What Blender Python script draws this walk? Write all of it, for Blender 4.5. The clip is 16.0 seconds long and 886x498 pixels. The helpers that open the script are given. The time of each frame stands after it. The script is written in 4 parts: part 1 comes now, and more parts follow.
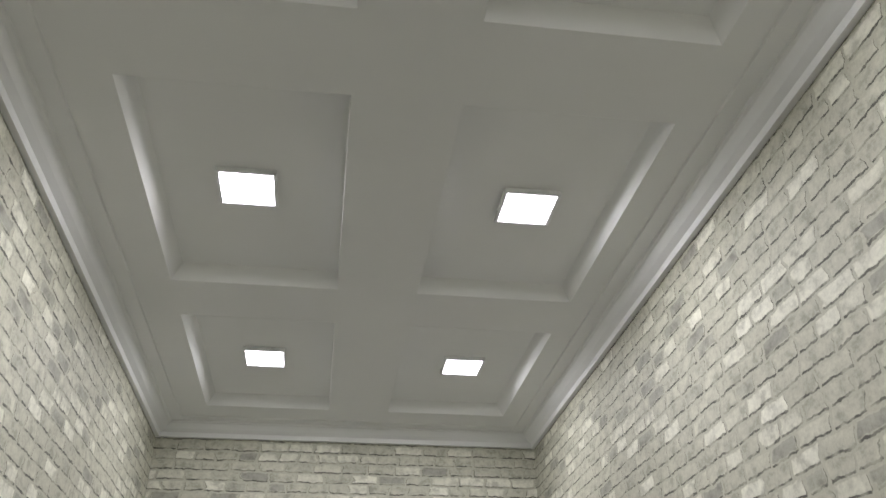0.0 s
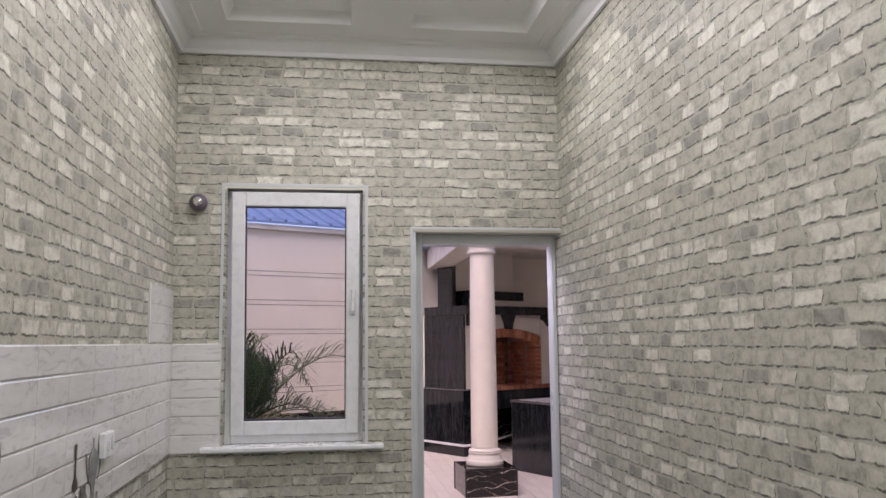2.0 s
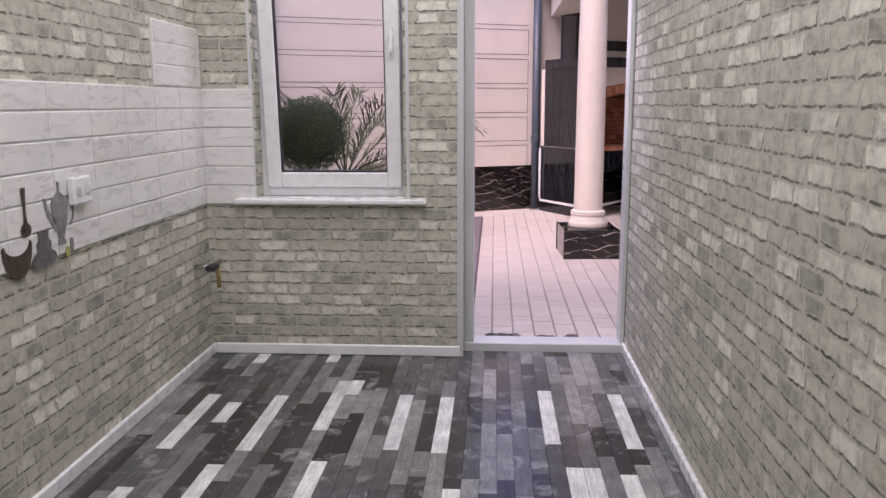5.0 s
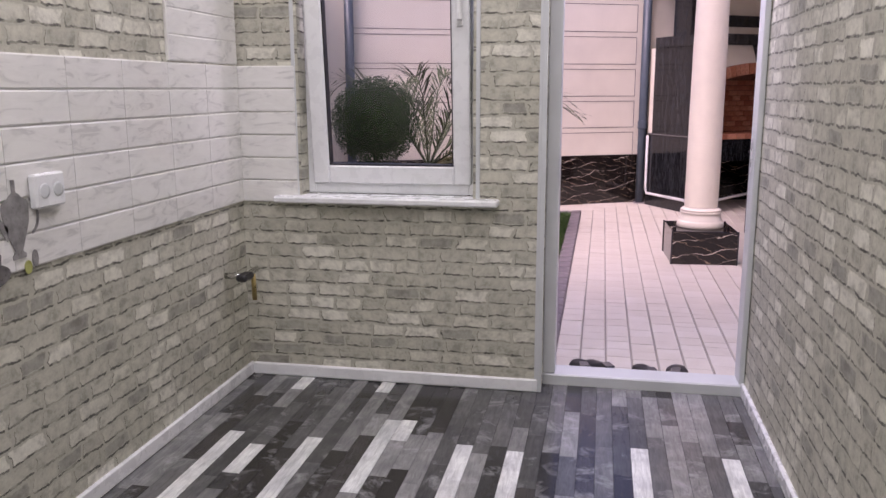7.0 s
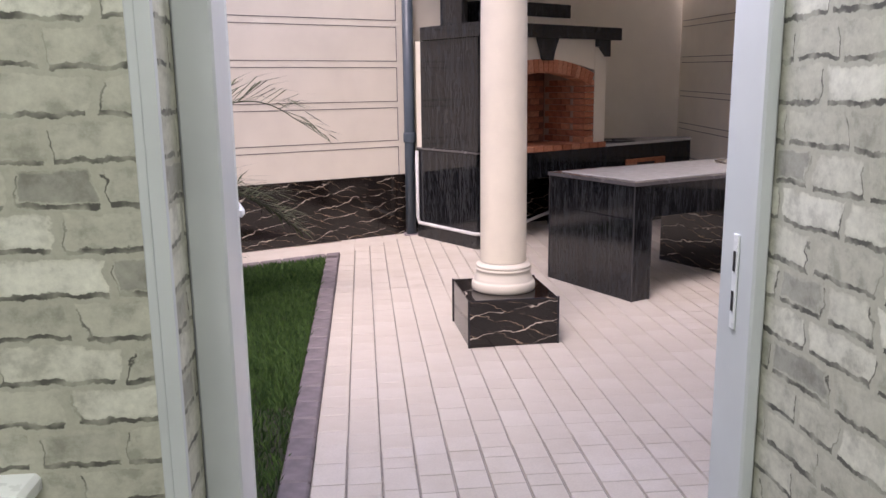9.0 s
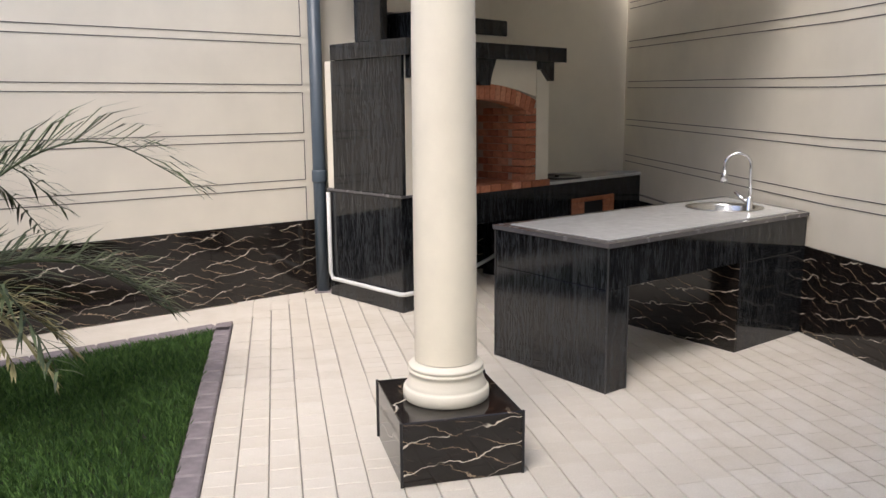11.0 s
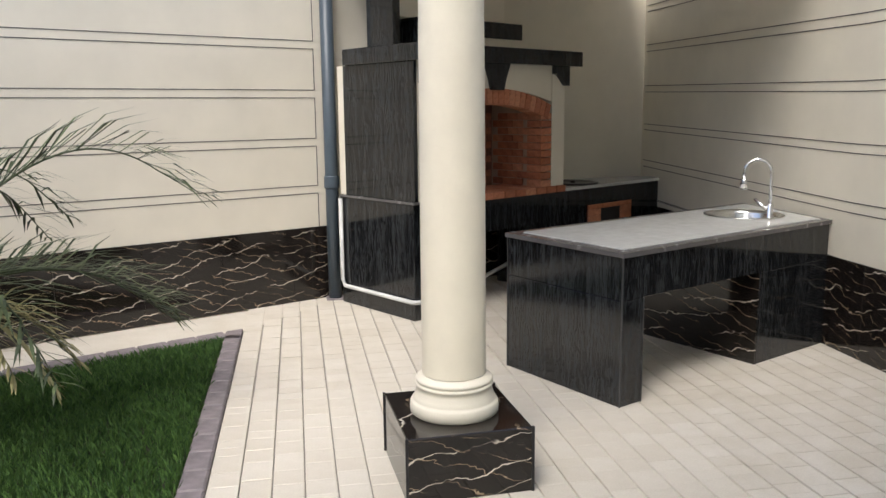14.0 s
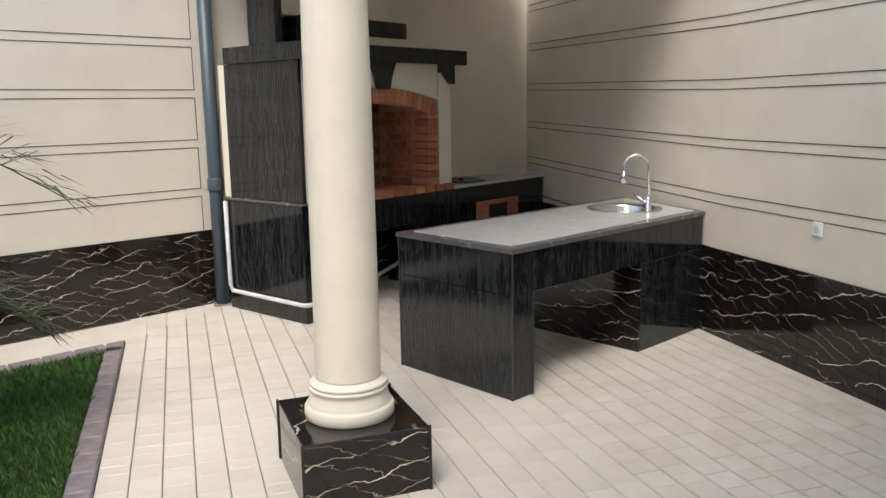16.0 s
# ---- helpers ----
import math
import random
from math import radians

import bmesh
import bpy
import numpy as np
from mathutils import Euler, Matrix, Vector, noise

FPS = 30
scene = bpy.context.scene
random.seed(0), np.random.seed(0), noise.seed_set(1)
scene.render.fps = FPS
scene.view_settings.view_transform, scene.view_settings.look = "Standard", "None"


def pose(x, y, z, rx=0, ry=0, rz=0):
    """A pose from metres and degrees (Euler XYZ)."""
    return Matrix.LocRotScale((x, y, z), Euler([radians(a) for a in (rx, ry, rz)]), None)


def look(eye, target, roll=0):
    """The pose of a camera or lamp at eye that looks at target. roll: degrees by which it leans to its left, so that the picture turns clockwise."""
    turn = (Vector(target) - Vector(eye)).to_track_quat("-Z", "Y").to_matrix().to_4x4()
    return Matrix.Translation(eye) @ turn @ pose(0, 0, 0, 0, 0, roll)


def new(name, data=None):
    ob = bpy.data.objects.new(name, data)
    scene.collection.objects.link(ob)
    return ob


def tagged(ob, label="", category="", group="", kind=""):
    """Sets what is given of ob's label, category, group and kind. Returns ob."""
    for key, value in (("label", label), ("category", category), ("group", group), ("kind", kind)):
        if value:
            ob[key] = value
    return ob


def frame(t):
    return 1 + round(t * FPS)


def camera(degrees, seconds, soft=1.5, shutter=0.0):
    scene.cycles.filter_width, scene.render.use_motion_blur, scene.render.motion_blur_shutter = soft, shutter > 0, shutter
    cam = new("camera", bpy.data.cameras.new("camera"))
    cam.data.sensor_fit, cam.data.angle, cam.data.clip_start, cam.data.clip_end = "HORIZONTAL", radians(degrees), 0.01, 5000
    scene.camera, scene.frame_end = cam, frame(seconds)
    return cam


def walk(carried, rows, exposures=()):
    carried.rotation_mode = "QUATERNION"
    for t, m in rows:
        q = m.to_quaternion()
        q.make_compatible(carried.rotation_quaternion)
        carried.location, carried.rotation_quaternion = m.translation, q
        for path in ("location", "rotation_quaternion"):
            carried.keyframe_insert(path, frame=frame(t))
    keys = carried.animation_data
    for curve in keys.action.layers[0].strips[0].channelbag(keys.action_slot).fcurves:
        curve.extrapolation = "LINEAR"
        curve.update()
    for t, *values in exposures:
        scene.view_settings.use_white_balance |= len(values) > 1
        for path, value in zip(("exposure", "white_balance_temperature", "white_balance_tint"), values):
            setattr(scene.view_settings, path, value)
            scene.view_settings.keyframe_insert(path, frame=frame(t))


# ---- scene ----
cam = camera(57.6, 16.0, soft=1.5)
PATH = [
    (0, (0.105, 0.122, 1.564), (0.365, 1.802, 2.618), -1.0),
    (0.5, (0.103, 0.136, 1.561), (0.377, 1.934, 2.392), -0.9),
    (1, (0.082, 0.133, 1.559), (0.363, 2.002, 2.215), -0.7),
    (1.5, (0.073, 0.141, 1.529), (0.35, 2.065, 1.998), -0.6),
    (2, (0.017, 0.174, 1.441), (0.29, 2.142, 1.67), -0.6),
    (2.5, (0.004, 0.186, 1.424), (0.251, 2.169, 1.345), -0.4),
    (3, (0.04, 0.234, 1.389), (0.268, 2.195, 1.072), -0.4),
    (5.5, (0.779, 0.724, 1.363), (0.536, 2.677, 1.006), 0.1),
    (6, (0.806, 0.742, 1.355), (0.468, 2.681, 0.995), 0.3),
    (6.5, (0.784, 1.007, 1.333), (0.412, 2.936, 0.956), 0.2),
    (7, (0.743, 1.458, 1.342), (0.365, 3.383, 0.952), -0.2),
    (7.5, (0.781, 1.991, 1.367), (0.476, 3.929, 0.976), -0.7),
    (8, (0.71, 2.556, 1.378), (0.538, 4.509, 0.982), -0.6),
    (8.5, (0.764, 3.198, 1.39), (0.754, 5.158, 0.991), -0.8),
    (9, (0.768, 3.848, 1.382), (0.958, 5.799, 0.987), -0.7),
    (9.5, (0.846, 4.373, 1.384), (1.218, 6.301, 1.001), -0.9),
    (12, (0.932, 5.277, 1.478), (1.328, 7.209, 1.144), -0.5),
    (12.5, (0.976, 5.267, 1.472), (1.307, 7.211, 1.14), -0.5),
    (13, (0.982, 5.26, 1.468), (1.289, 7.207, 1.133), -0.5),
    (13.5, (0.974, 5.261, 1.456), (1.306, 7.204, 1.12), -0.7),
    (14, (0.957, 5.261, 1.46), (1.306, 7.2, 1.121), -0.6),
    (14.5, (0.962, 5.263, 1.467), (1.312, 7.202, 1.125), -0.6),
    (15, (0.984, 5.246, 1.47), (1.384, 7.175, 1.128), -0.8),
    (15.5, (0.978, 5.263, 1.471), (1.512, 7.158, 1.124), -1.1),
    (16, (0.959, 5.274, 1.469), (1.57, 7.147, 1.121), -1.0),
]
# Exposure and white balance drift from the lamp-lit room to the yard
EXPOSURES = [(0.0, 0.6, 6500, 34), (0.5, 0.68, 6500, 34), (1.0, 0.5, 6500, 36), (1.5, 0.42, 6500, 38), (2.0, 0.74, 6500, 42), (2.5, 1.12, 6500, 43), (3.2, 1.28, 6500, 44), (5.3, 1.02, 6500, 47), (7.5, 1.06, 6500, 48), (8.5, 1.03, 6500, 36), (9.0, 1.1, 6500, 30), (9.5, 1.12, 6500, 27), (11.8, 1.12, 6500, 9), (16.0, 1.06, 6500, 8)]
LAMP_WATTS = 5.4
walk(cam, [(t, look(eye, target, roll)) for t, eye, target, roll in PATH], EXPOSURES)

# ---- light ----
world = bpy.data.worlds.new("sky")
scene.world = world
world.use_nodes = True
wn = world.node_tree
sky = wn.nodes.new("ShaderNodeTexSky")
sky.sky_type, sky.sun_disc = "NISHITA", False
sky.sun_elevation, sky.sun_rotation = radians(54), radians(211)
sky.air_density, sky.dust_density, sky.ozone_density = 0.7, 2.5, 0.8
wn.links.new(sky.outputs[0], wn.nodes["Background"].inputs[0])
wn.nodes["Background"].inputs[1].default_value = 0.15
sun = new("sun", bpy.data.lights.new("sun", "SUN"))
sun.data.energy, sun.data.angle, sun.data.color = 1.1, radians(30), (1.0, 0.975, 0.955)
sun.matrix_world = look((-2.6, 2.4, 9.8), (1.0, 8.5, 0.0))

# Added fill lamp outside above the door, stands in for sky light indoors
door_fill = new("doorway_fill", bpy.data.lights.new("doorway_fill", "AREA"))
door_fill.data.shape, door_fill.data.size, door_fill.data.size_y = "RECTANGLE", 0.8, 0.5
door_fill.data.energy, door_fill.data.color = 16.5, (0.90, 0.94, 1.0)
door_fill.matrix_world = look((0.95, 5.55, 2.55), (1.2, 4.3, 0.6))


# ---- materials ----
def mat(name, rough=0.6, metal=0.0):
    m = bpy.data.materials.new(name)
    m.use_nodes = True
    b = m.node_tree.nodes["Principled BSDF"]
    b.inputs["Roughness"].default_value, b.inputs["Metallic"].default_value = rough, metal
    return m, m.node_tree, b


def nd(nt, kind, **sockets):
    n = nt.nodes.new("ShaderNode" + kind)
    for k, v in sockets.items():
        n.inputs[k.replace("_", " ")].default_value = v
    return n


def noise_tex(nt, vec, scale, detail=4.0, rough=0.55, dist=0.0):
    n = nd(nt, "TexNoise", Scale=scale, Detail=detail, Roughness=rough, Distortion=dist)
    if vec:
        nt.links.new(vec, n.inputs["Vector"])
    return n.outputs["Fac"]


def ramp(nt, fac, stops, constant=False):
    r = nt.nodes.new("ShaderNodeValToRGB")
    if constant:
        r.color_ramp.interpolation = "CONSTANT"
    e = r.color_ramp.elements
    while len(e) < len(stops):
        e.new(0.5)
    for k, (p, c) in zip(e, stops):
        k.position, k.color = p, (*c, 1) if len(c) == 3 else c
    nt.links.new(fac, r.inputs[0])
    return r.outputs[0]


def mix(nt, fac, a, b, mode="MIX"):
    n = nt.nodes.new("ShaderNodeMix")
    n.data_type, n.blend_type = "RGBA", mode
    for sock, v in ((n.inputs[0], fac), (n.inputs[6], a), (n.inputs[7], b)):
        if isinstance(v, (int, float)):
            sock.default_value = v
        elif isinstance(v, tuple):
            sock.default_value = (*v, 1)
        else:
            nt.links.new(v, sock)
    return n.outputs[2]


def math_node(nt, op, a, b=0.0):
    n = nt.nodes.new("ShaderNodeMath")
    n.operation = op
    for sock, v in zip(n.inputs, (a, b)):
        if isinstance(v, (int, float)):
            sock.default_value = v
        else:
            nt.links.new(v, sock)
    return n.outputs[0]


def bump(nt, b, height, strength=0.3, distance=0.01):
    n = nd(nt, "Bump", Strength=strength, Distance=distance)
    nt.links.new(height, n.inputs["Height"])
    nt.links.new(n.outputs[0], b.inputs["Normal"])


def coords(nt, scale=(1, 1, 1), turn=(0, 0, 0)):
    c = nt.nodes.new("ShaderNodeTexCoord")
    m = nd(nt, "Mapping", Scale=scale, Rotation=turn)
    nt.links.new(c.outputs["Object"], m.inputs["Vector"])
    return m.outputs[0]


def simple(name, color, rough=0.5, metal=0.0, vary=0.12, scale=6.0, bumpy=0.0, bscale=80.0):
    m, nt, b = mat(name, rough, metal)
    v = coords(nt)
    f = noise_tex(nt, v, scale)
    lo, hi = tuple(c * (1 - vary) for c in color), tuple(min(1, c * (1 + vary)) for c in color)
    nt.links.new(ramp(nt, f, ((0.3, lo), (0.7, hi))), b.inputs["Base Color"])
    r = noise_tex(nt, v, scale * 3)
    nt.links.new(math_node(nt, "MULTIPLY_ADD", r, 0.2), b.inputs["Roughness"])
    n = b.inputs["Roughness"].links[0].from_node
    n.inputs[2].default_value = max(0.02, rough - 0.1)
    if bumpy:
        bump(nt, b, noise_tex(nt, v, bscale, 6), bumpy, 0.004)
    return m


def wallpaper(name, axis):
    """Printed brick wallpaper, running along x or y."""
    m, nt, b = mat(name, 0.62)
    c = nt.nodes.new("ShaderNodeTexCoord")
    s = nt.nodes.new("ShaderNodeSeparateXYZ")
    nt.links.new(c.outputs["Object"], s.inputs[0])
    j = nt.nodes.new("ShaderNodeCombineXYZ")
    nt.links.new(s.outputs[axis], j.inputs[0])
    nt.links.new(s.outputs[2], j.inputs[1])
    wob = nd(nt, "TexNoise", Scale=11.0, Detail=2.0)
    nt.links.new(j.outputs[0], wob.inputs["Vector"])
    wob2 = nd(nt, "TexNoise", Scale=48.0, Detail=3.0, Roughness=0.65)
    nt.links.new(j.outputs[0], wob2.inputs["Vector"])
    off1 = nt.nodes.new("ShaderNodeVectorMath")
    off1.operation = "MULTIPLY_ADD"
    nt.links.new(wob2.outputs["Color"], off1.inputs[0])
    off1.inputs[1].default_value = (0.016, 0.012, 0)
    nt.links.new(j.outputs[0], off1.inputs[2])
    off = nt.nodes.new("ShaderNodeVectorMath")
    off.operation = "MULTIPLY_ADD"
    nt.links.new(wob.outputs["Color"], off.inputs[0])
    off.inputs[1].default_value = (0.075, 0.022, 0)
    nt.links.new(off1.outputs[0], off.inputs[2])

    def bricks(mortar, smooth, shift):
        k = nd(nt, "TexBrick", Scale=1.0, Mortar_Size=mortar, Mortar_Smooth=smooth, Bias=0.0, Brick_Width=0.160, Row_Height=0.0595)
        k.offset, k.offset_frequency, k.squash, k.squash_frequency = 0.41, 2, 0.74, 3
        k.inputs["Color1"].default_value, k.inputs["Color2"].default_value = (0, 0, 0, 1), (1, 1, 1, 1)
        k.inputs["Mortar"].default_value = (0.5, 0.5, 0.5, 1)
        move = nt.nodes.new("ShaderNodeVectorMath")
        move.operation = "ADD"
        nt.links.new(off.outputs[0], move.inputs[0])
        move.inputs[1].default_value = (shift[0], shift[1], 0)
        nt.links.new(move.outputs[0], k.inputs["Vector"])
        return k
    rag = math_node(nt, "MULTIPLY", math_node(nt, "SUBTRACT", noise_tex(nt, j.outputs[0], 55, 3, 0.6), 0.5), 1.1)

    def ragged(fac):
        return ramp(nt, math_node(nt, "ADD", fac, rag), ((0.34, (0, 0, 0)), (0.5, (1, 1, 1))))
    k = bricks(0.0135, 1.0, (0, 0))
    # Dark line printed under and beside each brick
    sh = bricks(0.0135, 1.0, (0.0026, 0.0072))
    gap = ragged(k.outputs["Fac"])
    tone = ramp(nt, k.outputs["Color"], ((0.0, (0.33, 0.325, 0.28)), (0.08, (0.37, 0.365, 0.31)), (0.12, (0.47, 0.465, 0.385)), (0.62, (0.53, 0.525, 0.435)), (0.76, (0.63, 0.625, 0.53)), (1.0, (0.74, 0.735, 0.64))))
    blot = ramp(nt, noise_tex(nt, j.outputs[0], 19, 5, 0.65), ((0.36, (0.62, 0.62, 0.60)), (0.48, (0.95, 0.95, 0.95)), (0.62, (1.14, 1.14, 1.14))))
    fine = ramp(nt, noise_tex(nt, j.outputs[0], 75, 4, 0.7), ((0.30, (0.78, 0.78, 0.76)), (0.6, (1, 1, 1))))
    tone = mix(nt, 0.8, tone, blot, "MULTIPLY")
    tone = mix(nt, 0.6, tone, fine, "MULTIPLY")
    bed = mix(nt, 0.6, (0.47, 0.465, 0.38), fine, "MULTIPLY")
    tone = mix(nt, gap, tone, bed)
    dark = math_node(nt, "MULTIPLY", gap, math_node(nt, "SUBTRACT", 1.0, ragged(sh.outputs["Fac"])))
    dark = math_node(nt, "MULTIPLY", dark, ramp(nt, noise_tex(nt, j.outputs[0], 17, 3), ((0.40, (0.25, 0.25, 0.25)), (0.56, (1, 1, 1)))))
    tone = mix(nt, dark, tone, (0.10, 0.098, 0.083))
    nt.links.new(tone, b.inputs["Base Color"])
    b.inputs["Specular IOR Level"].default_value = 0.35
    bump(nt, b, noise_tex(nt, j.outputs[0], 240, 3), 0.12, 0.002)
    return m


def veined(name, axes=(0, 2)):
    """Dark brown marble with pale veins."""
    m, nt, b = mat(name, 0.09)
    v = coords(nt, (0.8, 0.8, 2.4), (0.2, 0.26, 0))
    def vein(scale, turn, dist, width, gate_scale, lo, hi):
        """Thin wandering lines along bent bands."""
        w = nd(nt, "TexWave", Scale=scale, Distortion=dist, Detail=4.0, Detail_Scale=1.3, Detail_Roughness=0.62)
        w.bands_direction, w.wave_profile = "Z", "SAW"
        nt.links.new(coords(nt, (1, 1, 1.5), turn), w.inputs["Vector"])
        f = math_node(nt, "ABSOLUTE", math_node(nt, "SUBTRACT", w.outputs["Fac"], 0.5))
        ln = ramp(nt, f, ((0.0, (1, 1, 1)), (width * 0.4, (0.7, 0.7, 0.7)), (width, (0, 0, 0))))
        return mix(nt, 1.0, ln, ramp(nt, noise_tex(nt, v, gate_scale, 3), ((lo, (0, 0, 0)), (hi, (1, 1, 1)))), "MULTIPLY")
    line = vein(1.9, (0.25, 0.3, 0), 6.0, 0.028, 5.0, 0.42, 0.54)
    thin = vein(3.3, (-0.35, -0.45, 0.4), 7.0, 0.034, 4.0, 0.44, 0.56)
    base = ramp(nt, noise_tex(nt, v, 7, 6, 0.7), ((0.3, (0.006, 0.005, 0.0045)), (0.75, (0.022, 0.016, 0.013))))
    col = mix(nt, math_node(nt, "MULTIPLY", thin, 0.7), base, (0.50, 0.38, 0.25))
    col = mix(nt, line, col, (0.78, 0.70, 0.57))
    nt.links.new(col, b.inputs["Base Color"])
    return m


def wood_stone(name):
    """Polished black stone with upright wavy grain."""
    m, nt, b = mat(name, 0.1)
    v = coords(nt, (1, 1, 0.1))
    g = noise_tex(nt, v, 95, 7, 0.7, 1.1)
    g2 = noise_tex(nt, coords(nt, (1, 1, 0.08)), 11, 4, 0.6, 1.6)
    f = math_node(nt, "ADD", math_node(nt, "MULTIPLY", g, 0.72), math_node(nt, "MULTIPLY", g2, 0.28))
    nt.links.new(ramp(nt, f, ((0.42, (0.0035, 0.004, 0.005)), (0.50, (0.010, 0.011, 0.0125)), (0.565, (0.036, 0.039, 0.041)), (0.61, (0.015, 0.016, 0.018)), (0.68, (0.05, 0.053, 0.055)))), b.inputs["Base Color"])
    return m


def piece_random(nt, island):
    n = nt.nodes.new("ShaderNodeNewGeometry" if island else "ShaderNodeObjectInfo")
    return n.outputs["Random Per Island" if island else "Random"]


def laminate(name, stops, island=False):
    m, nt, b = mat(name, 0.2)
    r = piece_random(nt, island)
    c = nt.nodes.new("ShaderNodeTexCoord")
    shift = nt.nodes.new("ShaderNodeCombineXYZ")
    nt.links.new(math_node(nt, "MULTIPLY", r, 37.0), shift.inputs[2])
    add = nt.nodes.new("ShaderNodeVectorMath")
    nt.links.new(c.outputs["Object"], add.inputs[0])
    nt.links.new(shift.outputs[0], add.inputs[1])
    mp = nd(nt, "Mapping", Scale=(1, 0.12, 1))
    nt.links.new(add.outputs[0], mp.inputs["Vector"])
    base = ramp(nt, r, stops)
    grain = ramp(nt, noise_tex(nt, mp.outputs[0], 75, 6, 0.7, 0.8), ((0.33, (0.55, 0.55, 0.55)), (0.66, (1.25, 1.25, 1.25))))
    cloud = ramp(nt, noise_tex(nt, add.outputs[0], 9, 3), ((0.35, (0.72, 0.72, 0.74)), (0.7, (1.15, 1.15, 1.12))))
    col = mix(nt, 0.7, base, grain, "MULTIPLY")
    col = mix(nt, 0.8, col, cloud, "MULTIPLY")
    scuff = ramp(nt, noise_tex(nt, add.outputs[0], 6, 6, 0.72, 0.6), ((0.55, (0, 0, 0)), (0.68, (0.5, 0.5, 0.5))))
    col = mix(nt, scuff, col, (0.42, 0.43, 0.43))
    nt.links.new(col, b.inputs["Base Color"])
    bump(nt, b, noise_tex(nt, mp.outputs[0], 75, 4), 0.06, 0.002)
    return m


def paver_mat(name, island=False):
    m, nt, b = mat(name, 0.5)
    r = piece_random(nt, island)
    v = coords(nt)
    base = ramp(nt, r, ((0.0, (0.645, 0.595, 0.51)), (0.5, (0.67, 0.62, 0.535)), (1.0, (0.695, 0.65, 0.57))))
    dirt = ramp(nt, noise_tex(nt, v, 5, 5, 0.6), ((0.3, (0.90, 0.885, 0.85)), (0.65, (1, 1, 1))))
    fine = ramp(nt, noise_tex(nt, v, 120, 3), ((0.3, (0.93, 0.93, 0.93)), (0.7, (1.03, 1.03, 1.03))))
    col = mix(nt, 1.0, mix(nt, 1.0, base, dirt, "MULTIPLY"), fine, "MULTIPLY")
    nt.links.new(col, b.inputs["Base Color"])
    bump(nt, b, noise_tex(nt, v, 150, 4), 0.15, 0.002)
    return m


def brick_mat(name):
    m, nt, b = mat(name, 0.8)
    r = piece_random(nt, False)
    v = coords(nt)
    base = ramp(nt, r, ((0.0, (0.34, 0.115, 0.055)), (0.5, (0.46, 0.17, 0.085)), (1.0, (0.56, 0.26, 0.15))))
    sp = ramp(nt, noise_tex(nt, v, 30, 5, 0.7), ((0.3, (0.65, 0.6, 0.58)), (0.6, (1.05, 1.05, 1.05))))
    nt.links.new(mix(nt, 1.0, base, sp, "MULTIPLY"), b.inputs["Base Color"])
    bump(nt, b, noise_tex(nt, v, 160, 5), 0.3, 0.003)
    return m


def leaf_mat(name, dark, lite, rough=0.5):
    m, nt, b = mat(name, rough)
    r = piece_random(nt, True)
    col = ramp(nt, r, ((0.0, dark), (1.0, lite)))
    nt.links.new(col, b.inputs["Base Color"])
    b.inputs["Subsurface Weight"].default_value = 0.0
    return m


def marble_tile_mat(name):
    """White tile with faint grey diagonal veins."""
    m, nt, b = mat(name, 0.12)
    c = nt.nodes.new("ShaderNodeTexCoord")
    rnd = nt.nodes.new("ShaderNodeCombineXYZ")
    nt.links.new(math_node(nt, "MULTIPLY", piece_random(nt, False), 23.0), rnd.inputs[0])
    add = nt.nodes.new("ShaderNodeVectorMath")
    nt.links.new(c.outputs["Object"], add.inputs[0])
    nt.links.new(rnd.outputs[0], add.inputs[1])
    mp = nd(nt, "Mapping", Rotation=(radians(38), 0, 0), Scale=(1, 1, 3.2))
    nt.links.new(add.outputs[0], mp.inputs["Vector"])
    f = noise_tex(nt, mp.outputs[0], 6.5, 6, 0.62, 1.4)
    nt.links.new(ramp(nt, f, ((0.36, (0.60, 0.60, 0.575)), (0.44, (0.73, 0.73, 0.695)), (0.6, (0.78, 0.78, 0.745)))), b.inputs["Base Color"])
    return m


